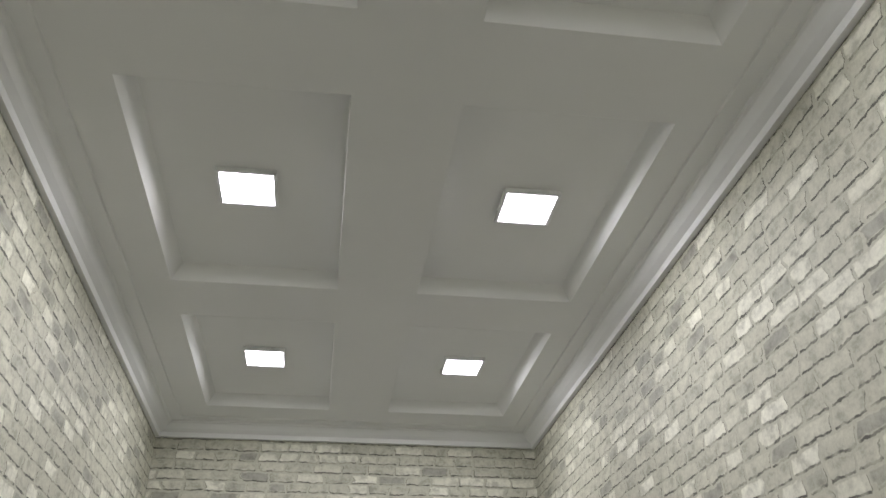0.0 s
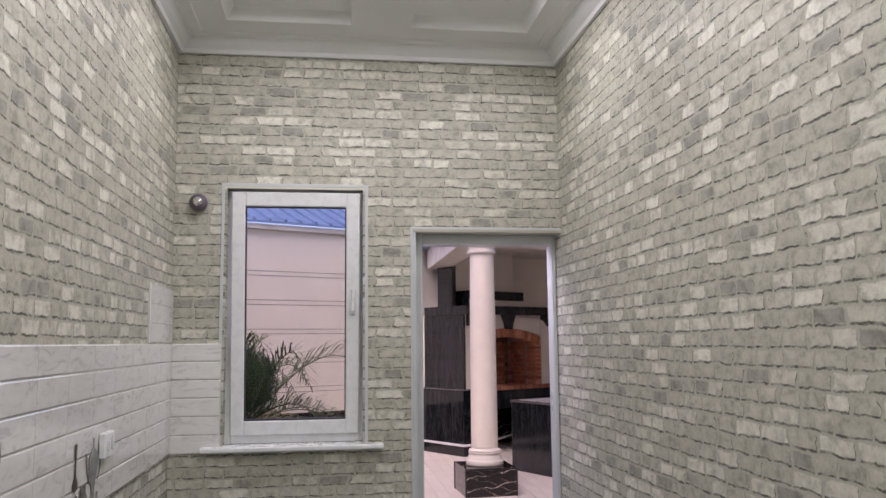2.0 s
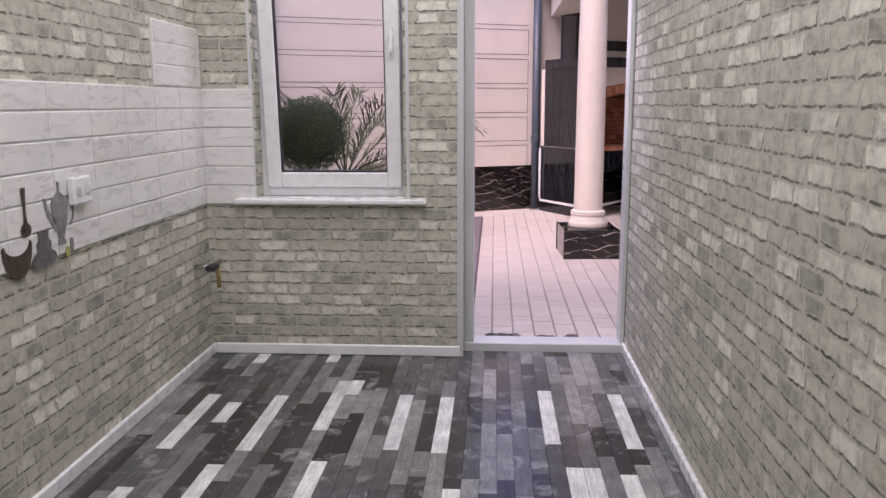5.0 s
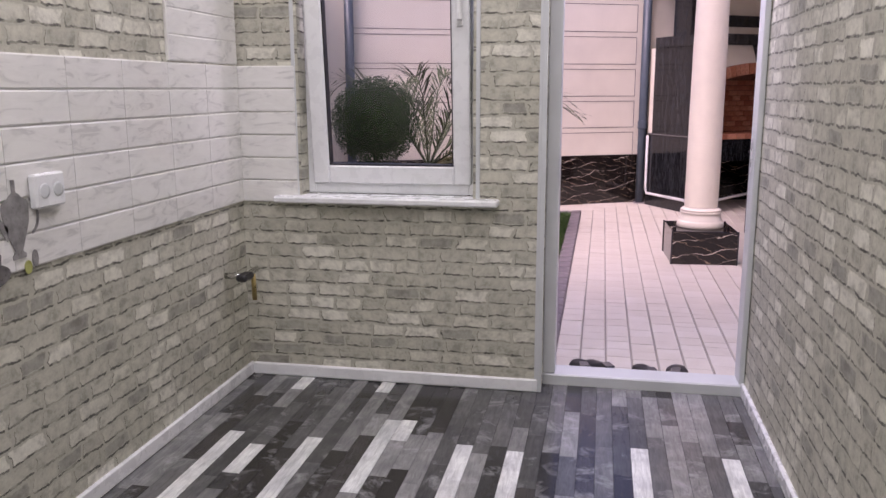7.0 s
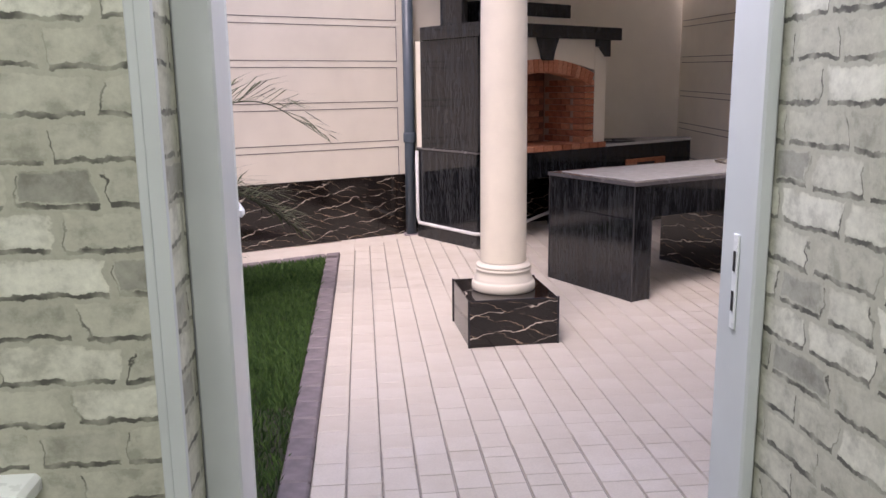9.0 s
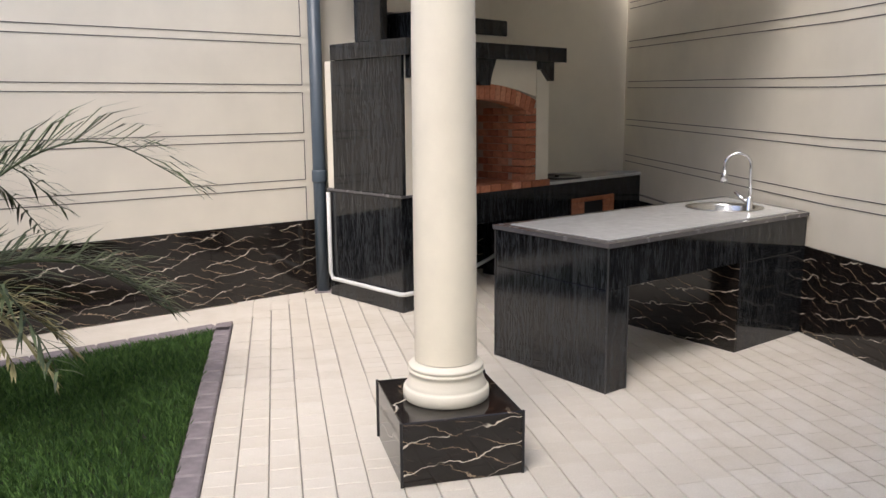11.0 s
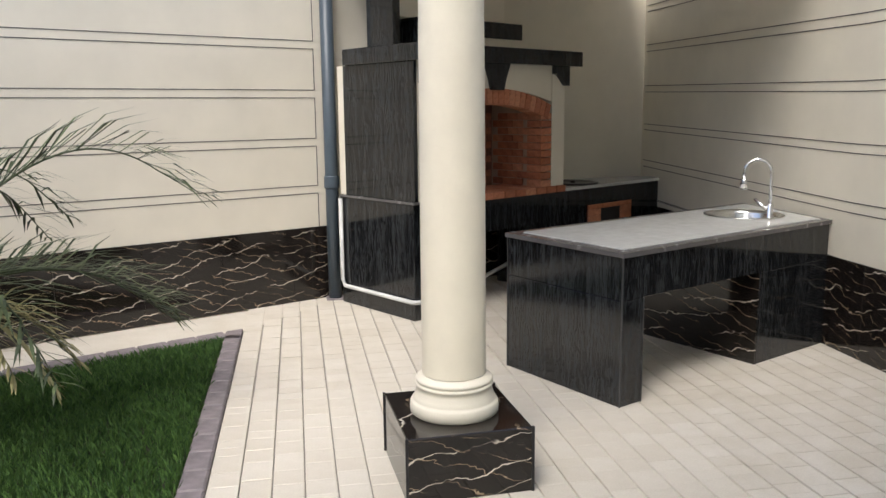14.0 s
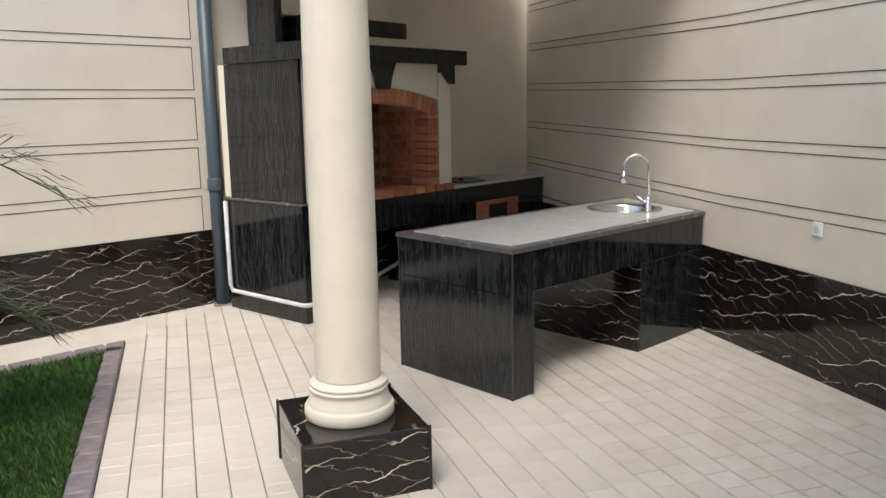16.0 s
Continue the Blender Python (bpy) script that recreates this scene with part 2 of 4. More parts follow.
M = {
    "paper_x": wallpaper("brick_wallpaper_x", 0),
    "paper_y": wallpaper("brick_wallpaper_y", 1),
    "plaster": simple("cream_plaster", (0.70, 0.65, 0.54), 0.75, vary=0.05, scale=2.5, bumpy=0.15, bscale=140),
    "ceiling": simple("white_ceiling_paint", (0.76, 0.77, 0.76), 0.55, vary=0.02, scale=2, bumpy=0.03),
    "pvc": simple("white_plastic", (0.78, 0.80, 0.80), 0.28, vary=0.02),
    "trim": simple("grey_white_trim", (0.58, 0.61, 0.61), 0.35, vary=0.04),
    "tile": marble_tile_mat("white_marbled_tile"),
    "grout": simple("pale_grout", (0.68, 0.68, 0.64), 0.8),
    "veined": veined("veined_brown_marble"),
    "stone": wood_stone("black_grained_stone"),
    "border": simple("dark_border_tile", (0.10, 0.095, 0.095), 0.25),
    "edge": simple("black_edge_strip", (0.03, 0.03, 0.031), 0.3),
    "grey_top": simple("pale_grey_tile", (0.52, 0.52, 0.50), 0.22, vary=0.05),
    "steel": simple("stainless_steel", (0.62, 0.62, 0.60), 0.22, 1.0, vary=0.05),
    "chrome": simple("chrome", (0.8, 0.8, 0.8), 0.08, 1.0, vary=0.02),
    "pipe": simple("blue_grey_drainpipe", (0.055, 0.075, 0.095), 0.4, vary=0.1),
    "white_pipe": simple("grey_white_pipe", (0.55, 0.55, 0.53), 0.4),
    "line": simple("dark_joint_line", (0.09, 0.08, 0.075), 0.8),
    "joint": simple("sand_joint", (0.33, 0.30, 0.26), 0.9, vary=0.2, scale=20),
    "kerb": simple("mauve_kerb_concrete", (0.21, 0.18, 0.185), 0.7, vary=0.25, scale=12, bumpy=0.3, bscale=90),
    "soil": simple("dark_soil", (0.035, 0.04, 0.02), 0.95, vary=0.3, scale=20),
    "iron": simple("dark_cast_iron", (0.05, 0.05, 0.052), 0.45, 0.6),
    "black": simple("black_rubber", (0.012, 0.012, 0.013), 0.5),
    "soot": simple("sooty_brick", (0.20, 0.085, 0.05), 0.9, vary=0.4, scale=8),
    "mortar": simple("pale_mortar", (0.42, 0.30, 0.22), 0.9),
    "roof_blue": simple("blue_sheet_metal", (0.16, 0.25, 0.42), 0.35, 0.2),
    "soffit": simple("cream_soffit", (0.74, 0.69, 0.60), 0.7),
    "bark": simple("grey_bark", (0.11, 0.085, 0.06), 0.9, vary=0.4, scale=30, bumpy=0.6),
    "smoke": simple("mauve_plastic", (0.14, 0.11, 0.14), 0.3),
    "decal_grey": simple("grey_printed_film", (0.23, 0.225, 0.22), 0.3, vary=0.35, scale=30),
    "decal_cup": simple("dark_grey_printed_film", (0.12, 0.115, 0.11), 0.3, vary=0.45, scale=35),
    "decal_dark": simple("dark_brown_printed_film", (0.055, 0.035, 0.025), 0.3, vary=0.5, scale=30),
    "decal_green": simple("green_printed_film", (0.36, 0.38, 0.12), 0.3),
    "plank": laminate("grey_laminate", ((0.0, (0.035, 0.036, 0.037)), (0.25, (0.07, 0.072, 0.072)), (0.6, (0.125, 0.128, 0.127)), (1.0, (0.27, 0.275, 0.27)))),
    "plank_dark": laminate("charcoal_laminate", ((0.0, (0.022, 0.021, 0.021)), (1.0, (0.058, 0.055, 0.054)))),
    "plank_white": laminate("white_laminate", ((0.0, (0.66, 0.69, 0.67)), (1.0, (0.80, 0.82, 0.80)))),
    "plank_rest": laminate("mixed_laminate", ((0.0, (0.03, 0.028, 0.03)), (0.25, (0.13, 0.125, 0.13)), (0.85, (0.27, 0.265, 0.27)), (0.9, (0.68, 0.69, 0.67))), True),
    "paver": paver_mat("cream_paver"),
    "paver_rest": paver_mat("cream_paver_rest", True),
    "brick": brick_mat("red_firebrick"),
    "grass": leaf_mat("grass_blade", (0.018, 0.058, 0.010), (0.085, 0.17, 0.032), 0.7),
    "box": leaf_mat("boxwood_leaf", (0.008, 0.026, 0.006), (0.035, 0.08, 0.014), 0.85),
    "palm": leaf_mat("palm_leaflet", (0.03, 0.045, 0.018), (0.10, 0.13, 0.05), 0.6),
    "palm_dry": leaf_mat("dry_palm_leaflet", (0.22, 0.20, 0.08), (0.38, 0.33, 0.16), 0.7),
}


def glow(name, color, strength):
    m, nt, b = mat(name, 0.4)
    b.inputs["Emission Color"].default_value = (*color, 1)
    b.inputs["Emission Strength"].default_value = strength
    return m


def glass_mat():
    m = bpy.data.materials.new("window_glass")
    m.use_nodes = True
    nt = m.node_tree
    nt.nodes.clear()
    o, t, g, s = (nt.nodes.new("ShaderNode" + k) for k in ("OutputMaterial", "BsdfTransparent", "BsdfGlossy", "MixShader"))
    t.inputs[0].default_value, g.inputs["Roughness"].default_value = (0.97, 0.98, 0.975, 1), 0.02
    fr = nd(nt, "Fresnel", IOR=1.45)
    for a, b in ((fr.outputs[0], s.inputs[0]), (t.outputs[0], s.inputs[1]), (g.outputs[0], s.inputs[2]), (s.outputs[0], o.inputs[0])):
        nt.links.new(a, b)
    return m


M["glass"] = glass_mat()
LAMP_COLOR = (0.87, 1.0, 0.90)
M["lamp"] = glow("lamp_diffuser", (0.95, 0.98, 1.0), 6.0)


# ---- mesh helpers ----
def add_box(bm, x0, x1, y0, y1, z0, z1, bevel=0.0, m=None):
    ret = bmesh.ops.create_cube(bm, size=1.0)
    vs = ret["verts"]
    for v in vs:
        v.co = Vector((x0 + (v.co.x + 0.5) * (x1 - x0), y0 + (v.co.y + 0.5) * (y1 - y0), z0 + (v.co.z + 0.5) * (z1 - z0)))
    if bevel:
        edges = list({e for v in vs for e in v.link_edges})
        r = bmesh.ops.bevel(bm, geom=edges, offset=bevel, segments=1, affect="EDGES", clamp_overlap=True)
        vs = list({v for f in r["faces"] for v in f.verts} | {v for v in vs if v.is_valid})
    if m:
        for v in vs:
            v.co = m @ v.co
    return bm


def box(x0, x1, y0, y1, z0, z1, bevel=0.0):
    return add_box(bmesh.new(), x0, x1, y0, y1, z0, z1, bevel)


def prism(points, z0, z1, bevel=0.0):
    """An upright block over a plan outline."""
    bm = bmesh.new()
    lo = [bm.verts.new((x, y, z0)) for x, y in points]
    hi = [bm.verts.new((x, y, z1)) for x, y in points]
    n = len(points)
    bm.faces.new(lo[::-1])
    bm.faces.new(hi)
    for i in range(n):
        bm.faces.new((lo[i], lo[(i + 1) % n], hi[(i + 1) % n], hi[i]))
    bmesh.ops.recalc_face_normals(bm, faces=bm.faces)
    if bevel:
        bmesh.ops.bevel(bm, geom=list(bm.edges), offset=bevel, segments=1, affect="EDGES", clamp_overlap=True)
    return bm


def lathe(profile, steps=40, lid=True):
    """Turned shape round z from (radius, height) pairs."""
    bm = bmesh.new()
    rings = [[bm.verts.new((r * math.cos(2 * math.pi * i / steps), r * math.sin(2 * math.pi * i / steps), z)) for i in range(steps)] for r, z in profile]
    for a, b in zip(rings, rings[1:]):
        for i in range(steps):
            bm.faces.new((a[i], a[(i + 1) % steps], b[(i + 1) % steps], b[i]))
    if lid:
        bm.faces.new(rings[0][::-1])
    bm.faces.new(rings[-1])
    for f in bm.faces:
        f.smooth = len(f.verts) == 4
    return bm


def tube(points, radius, steps=12, taper=1.0):
    """A round bar along a line of points."""
    bm = bmesh.new()
    pts = [Vector(p) for p in points]
    rings, side = [], None
    for i, p in enumerate(pts):
        d = (pts[min(i + 1, len(pts) - 1)] - pts[max(i - 1, 0)]).normalized()
        if side is None:
            side = d.orthogonal().normalized()
        side = (side - d * side.dot(d)).normalized()
        up = d.cross(side)
        r = radius * (1 + (taper - 1) * i / (len(pts) - 1))
        rings.append([bm.verts.new(p + r * (math.cos(2 * math.pi * k / steps) * side + math.sin(2 * math.pi * k / steps) * up)) for k in range(steps)])
    for a, b in zip(rings, rings[1:]):
        for k in range(steps):
            bm.faces.new((a[k], a[(k + 1) % steps], b[(k + 1) % steps], b[k])).smooth = True
    bm.faces.new(rings[0][::-1])
    bm.faces.new(rings[-1])
    bmesh.ops.recalc_face_normals(bm, faces=bm.faces)
    return bm


def mesh_of(name, bm, material):
    me = bpy.data.meshes.new(name)
    bm.to_mesh(me)
    bm.free()
    me.materials.append(material)
    return me


def part(name, bm, material, parent, label=""):
    ob = new(name, mesh_of(name, bm, material))
    ob.parent = parent
    return tagged(ob, label)


def piece(name, mesh, parent, m):
    ob = new(name, mesh)
    ob.parent = parent
    ob.matrix_basis = m
    return ob


def thing(name, label, category, m=None, group=""):
    ob = new(name)
    if m:
        ob.matrix_basis = m
    return tagged(ob, label, category, group)


def structure(name, bm, material, label="", category=""):
    return tagged(new(name, mesh_of(name, bm, material)), label, category, kind="structure")


# ---- room ----
XL, XR, YW, YB, OUT = -0.88, 1.40, 4.92, -1.35, 5.16
ZC, ZG = 3.23, -0.09
WX0, WX1, WZ0, WZ1 = -0.60, 0.21, 0.87, 2.355
DX0, DX1, DZ1 = 0.495, 1.40, 2.11

floor = structure("floor", box(XL - 0.1, XR + 0.1, YB - 0.1, OUT - 0.02, -0.14, -0.008), M["plank_dark"], "grey laminate floor of mixed narrow strips", "floor")
structure("wall_west", box(XL - 0.2, XL, YB - 0.2, OUT, -0.14, ZC + 0.3), M["paper_y"], "wall with printed whitewashed brick wallpaper", "wall")
structure("wall_east", box(XR, XR + 0.2, YB - 0.2, OUT, -0.14, ZC + 0.3), M["paper_y"], "wall with printed whitewashed brick wallpaper", "wall")
structure("wall_south", box(XL, XR, YB - 0.2, YB, -0.14, ZC + 0.3), M["paper_x"], "wall with printed whitewashed brick wallpaper", "wall")
bm = bmesh.new()
for b in ((XL, WX0, -0.14, ZC + 0.3), (WX0, WX1, -0.14, WZ0 - 0.03), (WX0, WX1, WZ1, ZC + 0.3), (WX1, DX0, -0.14, ZC + 0.3), (DX0, DX1, DZ1, ZC + 0.3)):
    add_box(bm, b[0], b[1], YW, OUT - 0.005, b[2], b[3])
structure("wall_north", bm, M["paper_x"], "wall with whitewashed brick wallpaper, window and doorway", "wall")

# Coffered ceiling: one mesh, with recesses round the lamps
CX = ((-0.568, 0.118), (0.458, 1.137))
CY = ((3.466, 4.59), (1.946, 3.15), (0.42, 1.61), (-1.1, 0.08))
bm = bmesh.new()
add_box(bm, XL - 0.1, XR + 0.1, YB - 0.1, OUT - 0.02, ZC + 0.06, ZC + 0.2)
xs = [XL - 0.01, CX[0][0], CX[0][1], CX[1][0], CX[1][1], XR + 0.01]
for i in (0, 2, 4):
    add_box(bm, xs[i], xs[i + 1], YB - 0.01, YW + 0.01, ZC, ZC + 0.06)
for x0, x1 in CX:
    ys = [YB - 0.01] + [y for p in CY[::-1] for y in p] + [YW + 0.01]
    for i in range(0, len(ys), 2):
        add_box(bm, x0, x1, ys[i], ys[i + 1], ZC, ZC + 0.06)
structure("ceiling", bm, M["ceiling"], "white coffered ceiling with square recesses", "ceiling")

# Bevelled lining of each recess
for x0, x1 in CX:
    for y0, y1 in CY:
        bm = bmesh.new()
        w = 0.045
        wl, wr = (w, 0.004) if x0 < 0 else (0.004, w)
        o = [bm.verts.new((x, y, ZC - 0.001)) for x, y in ((x0, y0), (x1, y0), (x1, y1), (x0, y1))]
        i2 = [bm.verts.new((x, y, ZC + 0.059)) for x, y in ((x0 + wl, y0 + w), (x1 - wr, y0 + w), (x1 - wr, y1 - w), (x0 + wl, y1 - w))]
        for k in range(4):
            bm.faces.new((o[k], i2[k], i2[(k + 1) % 4], o[(k + 1) % 4]))
        ret = bmesh.ops.extrude_face_region(bm, geom=list(bm.faces))
        for v in ret["geom"]:
            if isinstance(v, bmesh.types.BMVert):
                v.co.z += 0.004
        bmesh.ops.recalc_face_normals(bm, faces=bm.faces)
        structure("ceiling_trim", bm, M["ceiling"], "white sloped moulding round a ceiling recess", "moulding")

# Cornice: a stepped profile along the four walls
def cornice(p, q, inward, drop=0.0):
    prof = ((0.0, -0.085), (0.022, -0.085), (0.026, -0.06), (0.05, -0.045), (0.075, -0.02), (0.085, -0.016), (0.09, -0.006), (0.15, -0.006), (0.155, 0.001), (0.0, 0.001))
    bm = bmesh.new()
    rows = []
    for e in (p, q):
        rows.append([bm.verts.new((e[0] + inward[0] * a, e[1] + inward[1] * a, ZC + h - drop)) for a, h in prof])
    n = len(prof)
    for k in range(n):
        bm.faces.new((rows[0][k], rows[1][k], rows[1][(k + 1) % n], rows[0][(k + 1) % n]))
    bm.faces.new(rows[0])
    bm.faces.new(rows[1][::-1])
    bmesh.ops.recalc_face_normals(bm, faces=bm.faces)
    return bm


for name, p, q, d in (("trim_cornice_north", (XL, YW), (XR, YW), (0, -1)), ("trim_cornice_west", (XL, YB), (XL, YW), (1, 0)), ("trim_cornice_east", (XR, YB), (XR, YW), (-1, 0)), ("trim_cornice_south", (XL, YB), (XR, YB), (0, 1))):
    structure(name, cornice(p, q, d, 0.0015 if d[0] else 0.0), M["ceiling"], "white stepped plaster cornice", "cornice")

for name, b in (("baseboard_west", (XL, XL + 0.018, YB, YW)), ("baseboard_east", (XR - 0.018, XR, YB, 5.08)), ("baseboard_north", (XL + 0.018, DX0, YW - 0.018, YW))):
    structure(name, box(*b, 0.0, 0.06, 0.006), M["pvc"], "white plastic skirting board", "baseboard")

# Lamps
lamp_mesh = mesh_of("diffuser", box(-0.093, 0.093, -0.093, 0.093, -0.016, -0.004, 0.003), M["lamp"])
bm = bmesh.new()
for b in ((-0.105, 0.105, -0.105, -0.093), (-0.105, 0.105, 0.093, 0.105), (-0.105, -0.093, -0.093, 0.093), (0.093, 0.105, -0.093, 0.093)):
    add_box(bm, *b, -0.02, 0.0, 0.002)
rim_mesh = mesh_of("frame", bm, M["pvc"])
for x0, x1 in CX:
    for y0, y1 in CY:
        cx, cy = (x0 + x1) / 2, (y0 + y1) / 2 - 0.02
        lamp = thing("ceiling_lamp", "square white LED panel lamp in a ceiling recess", "ceiling lamp", pose(cx, cy, ZC + 0.06), "ceiling lamps")
        for nm, me in (("diffuser", lamp_mesh), ("frame", rim_mesh)):
            o = new(nm, me)
            o.parent = lamp
        a = new("lamp_light", bpy.data.lights.new("lamp_light", "AREA"))
        a.data.size, a.data.energy, a.data.color = 0.17, LAMP_WATTS, LAMP_COLOR
        a.matrix_world = pose(cx, cy, ZC + 0.038)

# Window
win = tagged(new("window_1"), "white plastic window tilted slightly inward", "window", kind="structure")
bm = bmesh.new()
for b in ((WX0, WX0 + 0.045, WZ0, WZ1), (WX1 - 0.045, WX1, WZ0, WZ1), (WX0 + 0.045, WX1 - 0.045, WZ0, WZ0 + 0.05), (WX0 + 0.045, WX1 - 0.045, WZ1 - 0.045, WZ1)):
    add_box(bm, b[0], b[1], 5.01, 5.08, b[2], b[3], 0.004)
part("window_frame", bm, M["pvc"], win)
SX0, SX1, SH = -0.557, 0.178, 1.40
bm = bmesh.new()
for b in ((SX0, SX0 + 0.078, 0, SH), (SX1 - 0.078, SX1, 0, SH), (SX0 + 0.078, SX1 - 0.078, 0, 0.082), (SX0 + 0.078, SX1 - 0.078, SH - 0.082, SH)):
    add_box(bm, b[0], b[1], 0, 0.06, b[2], b[3], 0.006)
bm.to_mesh(me := bpy.data.meshes.new("sash"))
bm.free()
me.materials.append(M["pvc"])
sash = new("sash", me)
sash.parent = win
sash.matrix_basis = pose(0, 4.985, 0.918, 4.5)
bm = bmesh.new()
for b in ((SX0 + 0.078, SX0 + 0.084, 0.082, SH - 0.082), (SX1 - 0.084, SX1 - 0.078, 0.082, SH - 0.082), (SX0 + 0.084, SX1 - 0.084, 0.082, 0.089), (SX0 + 0.084, SX1 - 0.084, SH - 0.089, SH - 0.082)):
    add_box(bm, b[0], b[1], 0.012, 0.05, b[2], b[3])
part("gasket", bm, M["black"], sash, "black rubber gasket")
pane = part("pane", box(SX0 + 0.084, SX1 - 0.084, 0.028, 0.034, 0.089, SH - 0.089), M["glass"], sash, "clear glass pane")
pane.visible_shadow = False
bm = box(-0.014, 0.014, -0.012, 0, -0.035, 0.035, 0.004)
add_box(bm, -0.011, 0.011, -0.045, -0.02, -0.12, 0.012, 0.006)
add_box(bm, -0.009, 0.009, -0.03, -0.008, -0.009, 0.009, 0.002)
h = part("handle", bm, M["pvc"], sash, "white window handle")
h.matrix_basis = pose(SX1 - 0.04, 0, 0.72, 0, 0, 180) @ pose(0, 0, 0, 0, 180, 180)
bm = bmesh.new()
for b in ((WX0, WX0 + 0.012), (WX1 - 0.012, WX1)):
    add_box(bm, b[0], b[1], YW - 0.004, 5.01, WZ0, WZ1 - 0.012)
add_box(bm, WX0, WX1, YW - 0.004, 5.01, WZ1 - 0.012, WZ1)
part("reveal", bm, M["paper_y"], win, "papered window reveal")
bm = bmesh.new()
for b in ((WX0 - 0.018, WX0, WZ0, WZ1 + 0.018), (WX1, WX1 + 0.018, WZ0, WZ1 + 0.018), (WX0, WX1, WZ1, WZ1 + 0.018)):
    add_box(bm, b[0], b[1], YW - 0.007, YW + 0.001, b[2], b[3], 0.002)
part("corner_strip", bm, M["trim"], win, "grey plastic corner strip")
part("window_sill", box(-0.705, 0.315, 4.85, 5.01, WZ0 - 0.03, WZ0, 0.007), M["pvc"], win, "white plastic window sill")

# Doorway lining, threshold and outward-open leaf
door = tagged(new("door_1"), "white plastic door standing open outward into the yard", "door", kind="structure")
bm = bmesh.new()
add_box(bm, DX0, DX0 + 0.014, YW - 0.006, 5.03, 0.0, DZ1 - 0.014)
add_box(bm, DX0, DX1, YW - 0.006, 5.03, DZ1 - 0.014, DZ1)
part("reveal", bm, M["paper_y"], door, "papered door reveal")
bm = bmesh.new()
add_box(bm, DX0 - 0.002, DX0 + 0.017, YW - 0.009, YW + 0.006, 0.0, DZ1 - 0.017)
for b in ((DX0 - 0.016, DX0 - 0.002, 0.06, DZ1 + 0.016), (DX0 - 0.002, DX1, DZ1, DZ1 + 0.016)):
    add_box(bm, b[0], b[1], YW - 0.008, YW + 0.001, b[2], b[3], 0.002)
part("corner_strip", bm, M["trim"], door, "grey plastic corner strip")
bm = bmesh.new()
for b in ((DX0 + 0.014, 0.565, 0.05, DZ1 - 0.014), (1.374, DX1 - 0.002, 0.05, DZ1 - 0.014), (0.565, 1.374, 2.035, DZ1 - 0.014)):
    add_box(bm, b[0], b[1], 5.03, 5.15, b[2], b[3], 0.004)
part("door_frame", bm, M["trim"], door, "grey-white plastic door frame")
part("threshold", box(DX0 + 0.014, DX1 - 0.002, 5.02, 5.16, -0.01, 0.05, 0.006), M["trim"], door, "white plastic threshold")
plate = part("strike_plate", box(1.370, 1.3735, 5.080, 5.097, 0.98, 1.14, 0.001), M["pvc"], door, "white metal strike plate")
# Latch slots are not cut: thin dark plates give their shaded insides
for z in (1.028, 1.095):
    part("latch_hole_shade", box(1.3685, 1.3695, 5.085, 5.092, z - 0.017, z + 0.017), M["iron"], plate, "dark plate for the shade inside a latch slot")
leaf = part("door_leaf", box(0, 0.10, -0.03, 0.03, 0.02, 1.98, 0.006), M["pvc"], door, "white plastic door leaf with glass")
leaf.matrix_basis = pose(0.535, 5.17, 0.03, 0, 0, 103)
bm = bmesh.new()
for b in ((0.68, 0.78, 0.02, 1.98), (0.10, 0.68, 0.02, 0.14), (0.10, 0.68, 1.88, 1.98), (0.10, 0.68, 0.82, 0.92)):
    add_box(bm, b[0], b[1], -0.03, 0.03, b[2], b[3], 0.005)
part("rail", bm, M["pvc"], leaf)
part("panel", box(0.10, 0.68, -0.012, 0.012, 0.14, 0.82, 0.002), M["pvc"], leaf, "white plastic lower door panel")
p = part("pane", box(0.10, 0.68, -0.006, 0.006, 0.92, 1.88), M["glass"], leaf, "clear glass pane")
p.visible_shadow = False
bm = box(0.715, 0.745, -0.04, -0.03, 0.92, 1.12, 0.004)
add_box(bm, 0.722, 0.738, -0.075, -0.038, 1.055, 1.075, 0.003)
add_box(bm, 0.60, 0.74, -0.088, -0.07, 1.052, 1.078, 0.008)
part("handle", bm, M["pvc"], leaf, "white lever handle")
bm = box(0.725, 0.735, -0.06, -0.038, 0.955, 0.965, 0.001)
add_box(bm, 0.727, 0.733, -0.075, -0.05, 0.90, 0.965, 0.002)
part("key", bm, M["chrome"], leaf, "metal key in the lock")

# Small fixtures of the room
sock = thing("wall_socket", "white double wall socket on the tiles", "socket", pose(XL + 0.012, 3.56, 1.055))
part("plate", box(0, 0.028, -0.075, 0.055, -0.05, 0.05, 0.006), M["pvc"], sock)
for y in (-0.04, 0.02):
    bm = lathe(((0.022, 0), (0.022, 0.003), (0.015, 0.003)), 20)
    bmesh.ops.rotate(bm, verts=bm.verts, matrix=Matrix.Rotation(radians(90), 3, "Y"))
    bmesh.ops.translate(bm, verts=bm.verts, vec=(0.0265, y, 0))
    part("outlet", bm, M["trim"], sock, "round grey outlet")
cap = thing("junction_box", "round mauve plastic junction box on the wall", "junction box", pose(-0.745, YW, 2.252, 90))
part("body", lathe(((0.05, 0.0), (0.052, 0.03), (0.04, 0.055), (0.02, 0.06)), 28), M["smoke"], cap)
part("cover", lathe(((0.028, 0.058), (0.026, 0.068), (0.008, 0.07)), 20), M["chrome"], cap, "shiny round cover")
valve = thing("gas_valve", "brass and grey pipe stub with a tap on the wall", "valve", pose(XL, 4.70, 0.50))
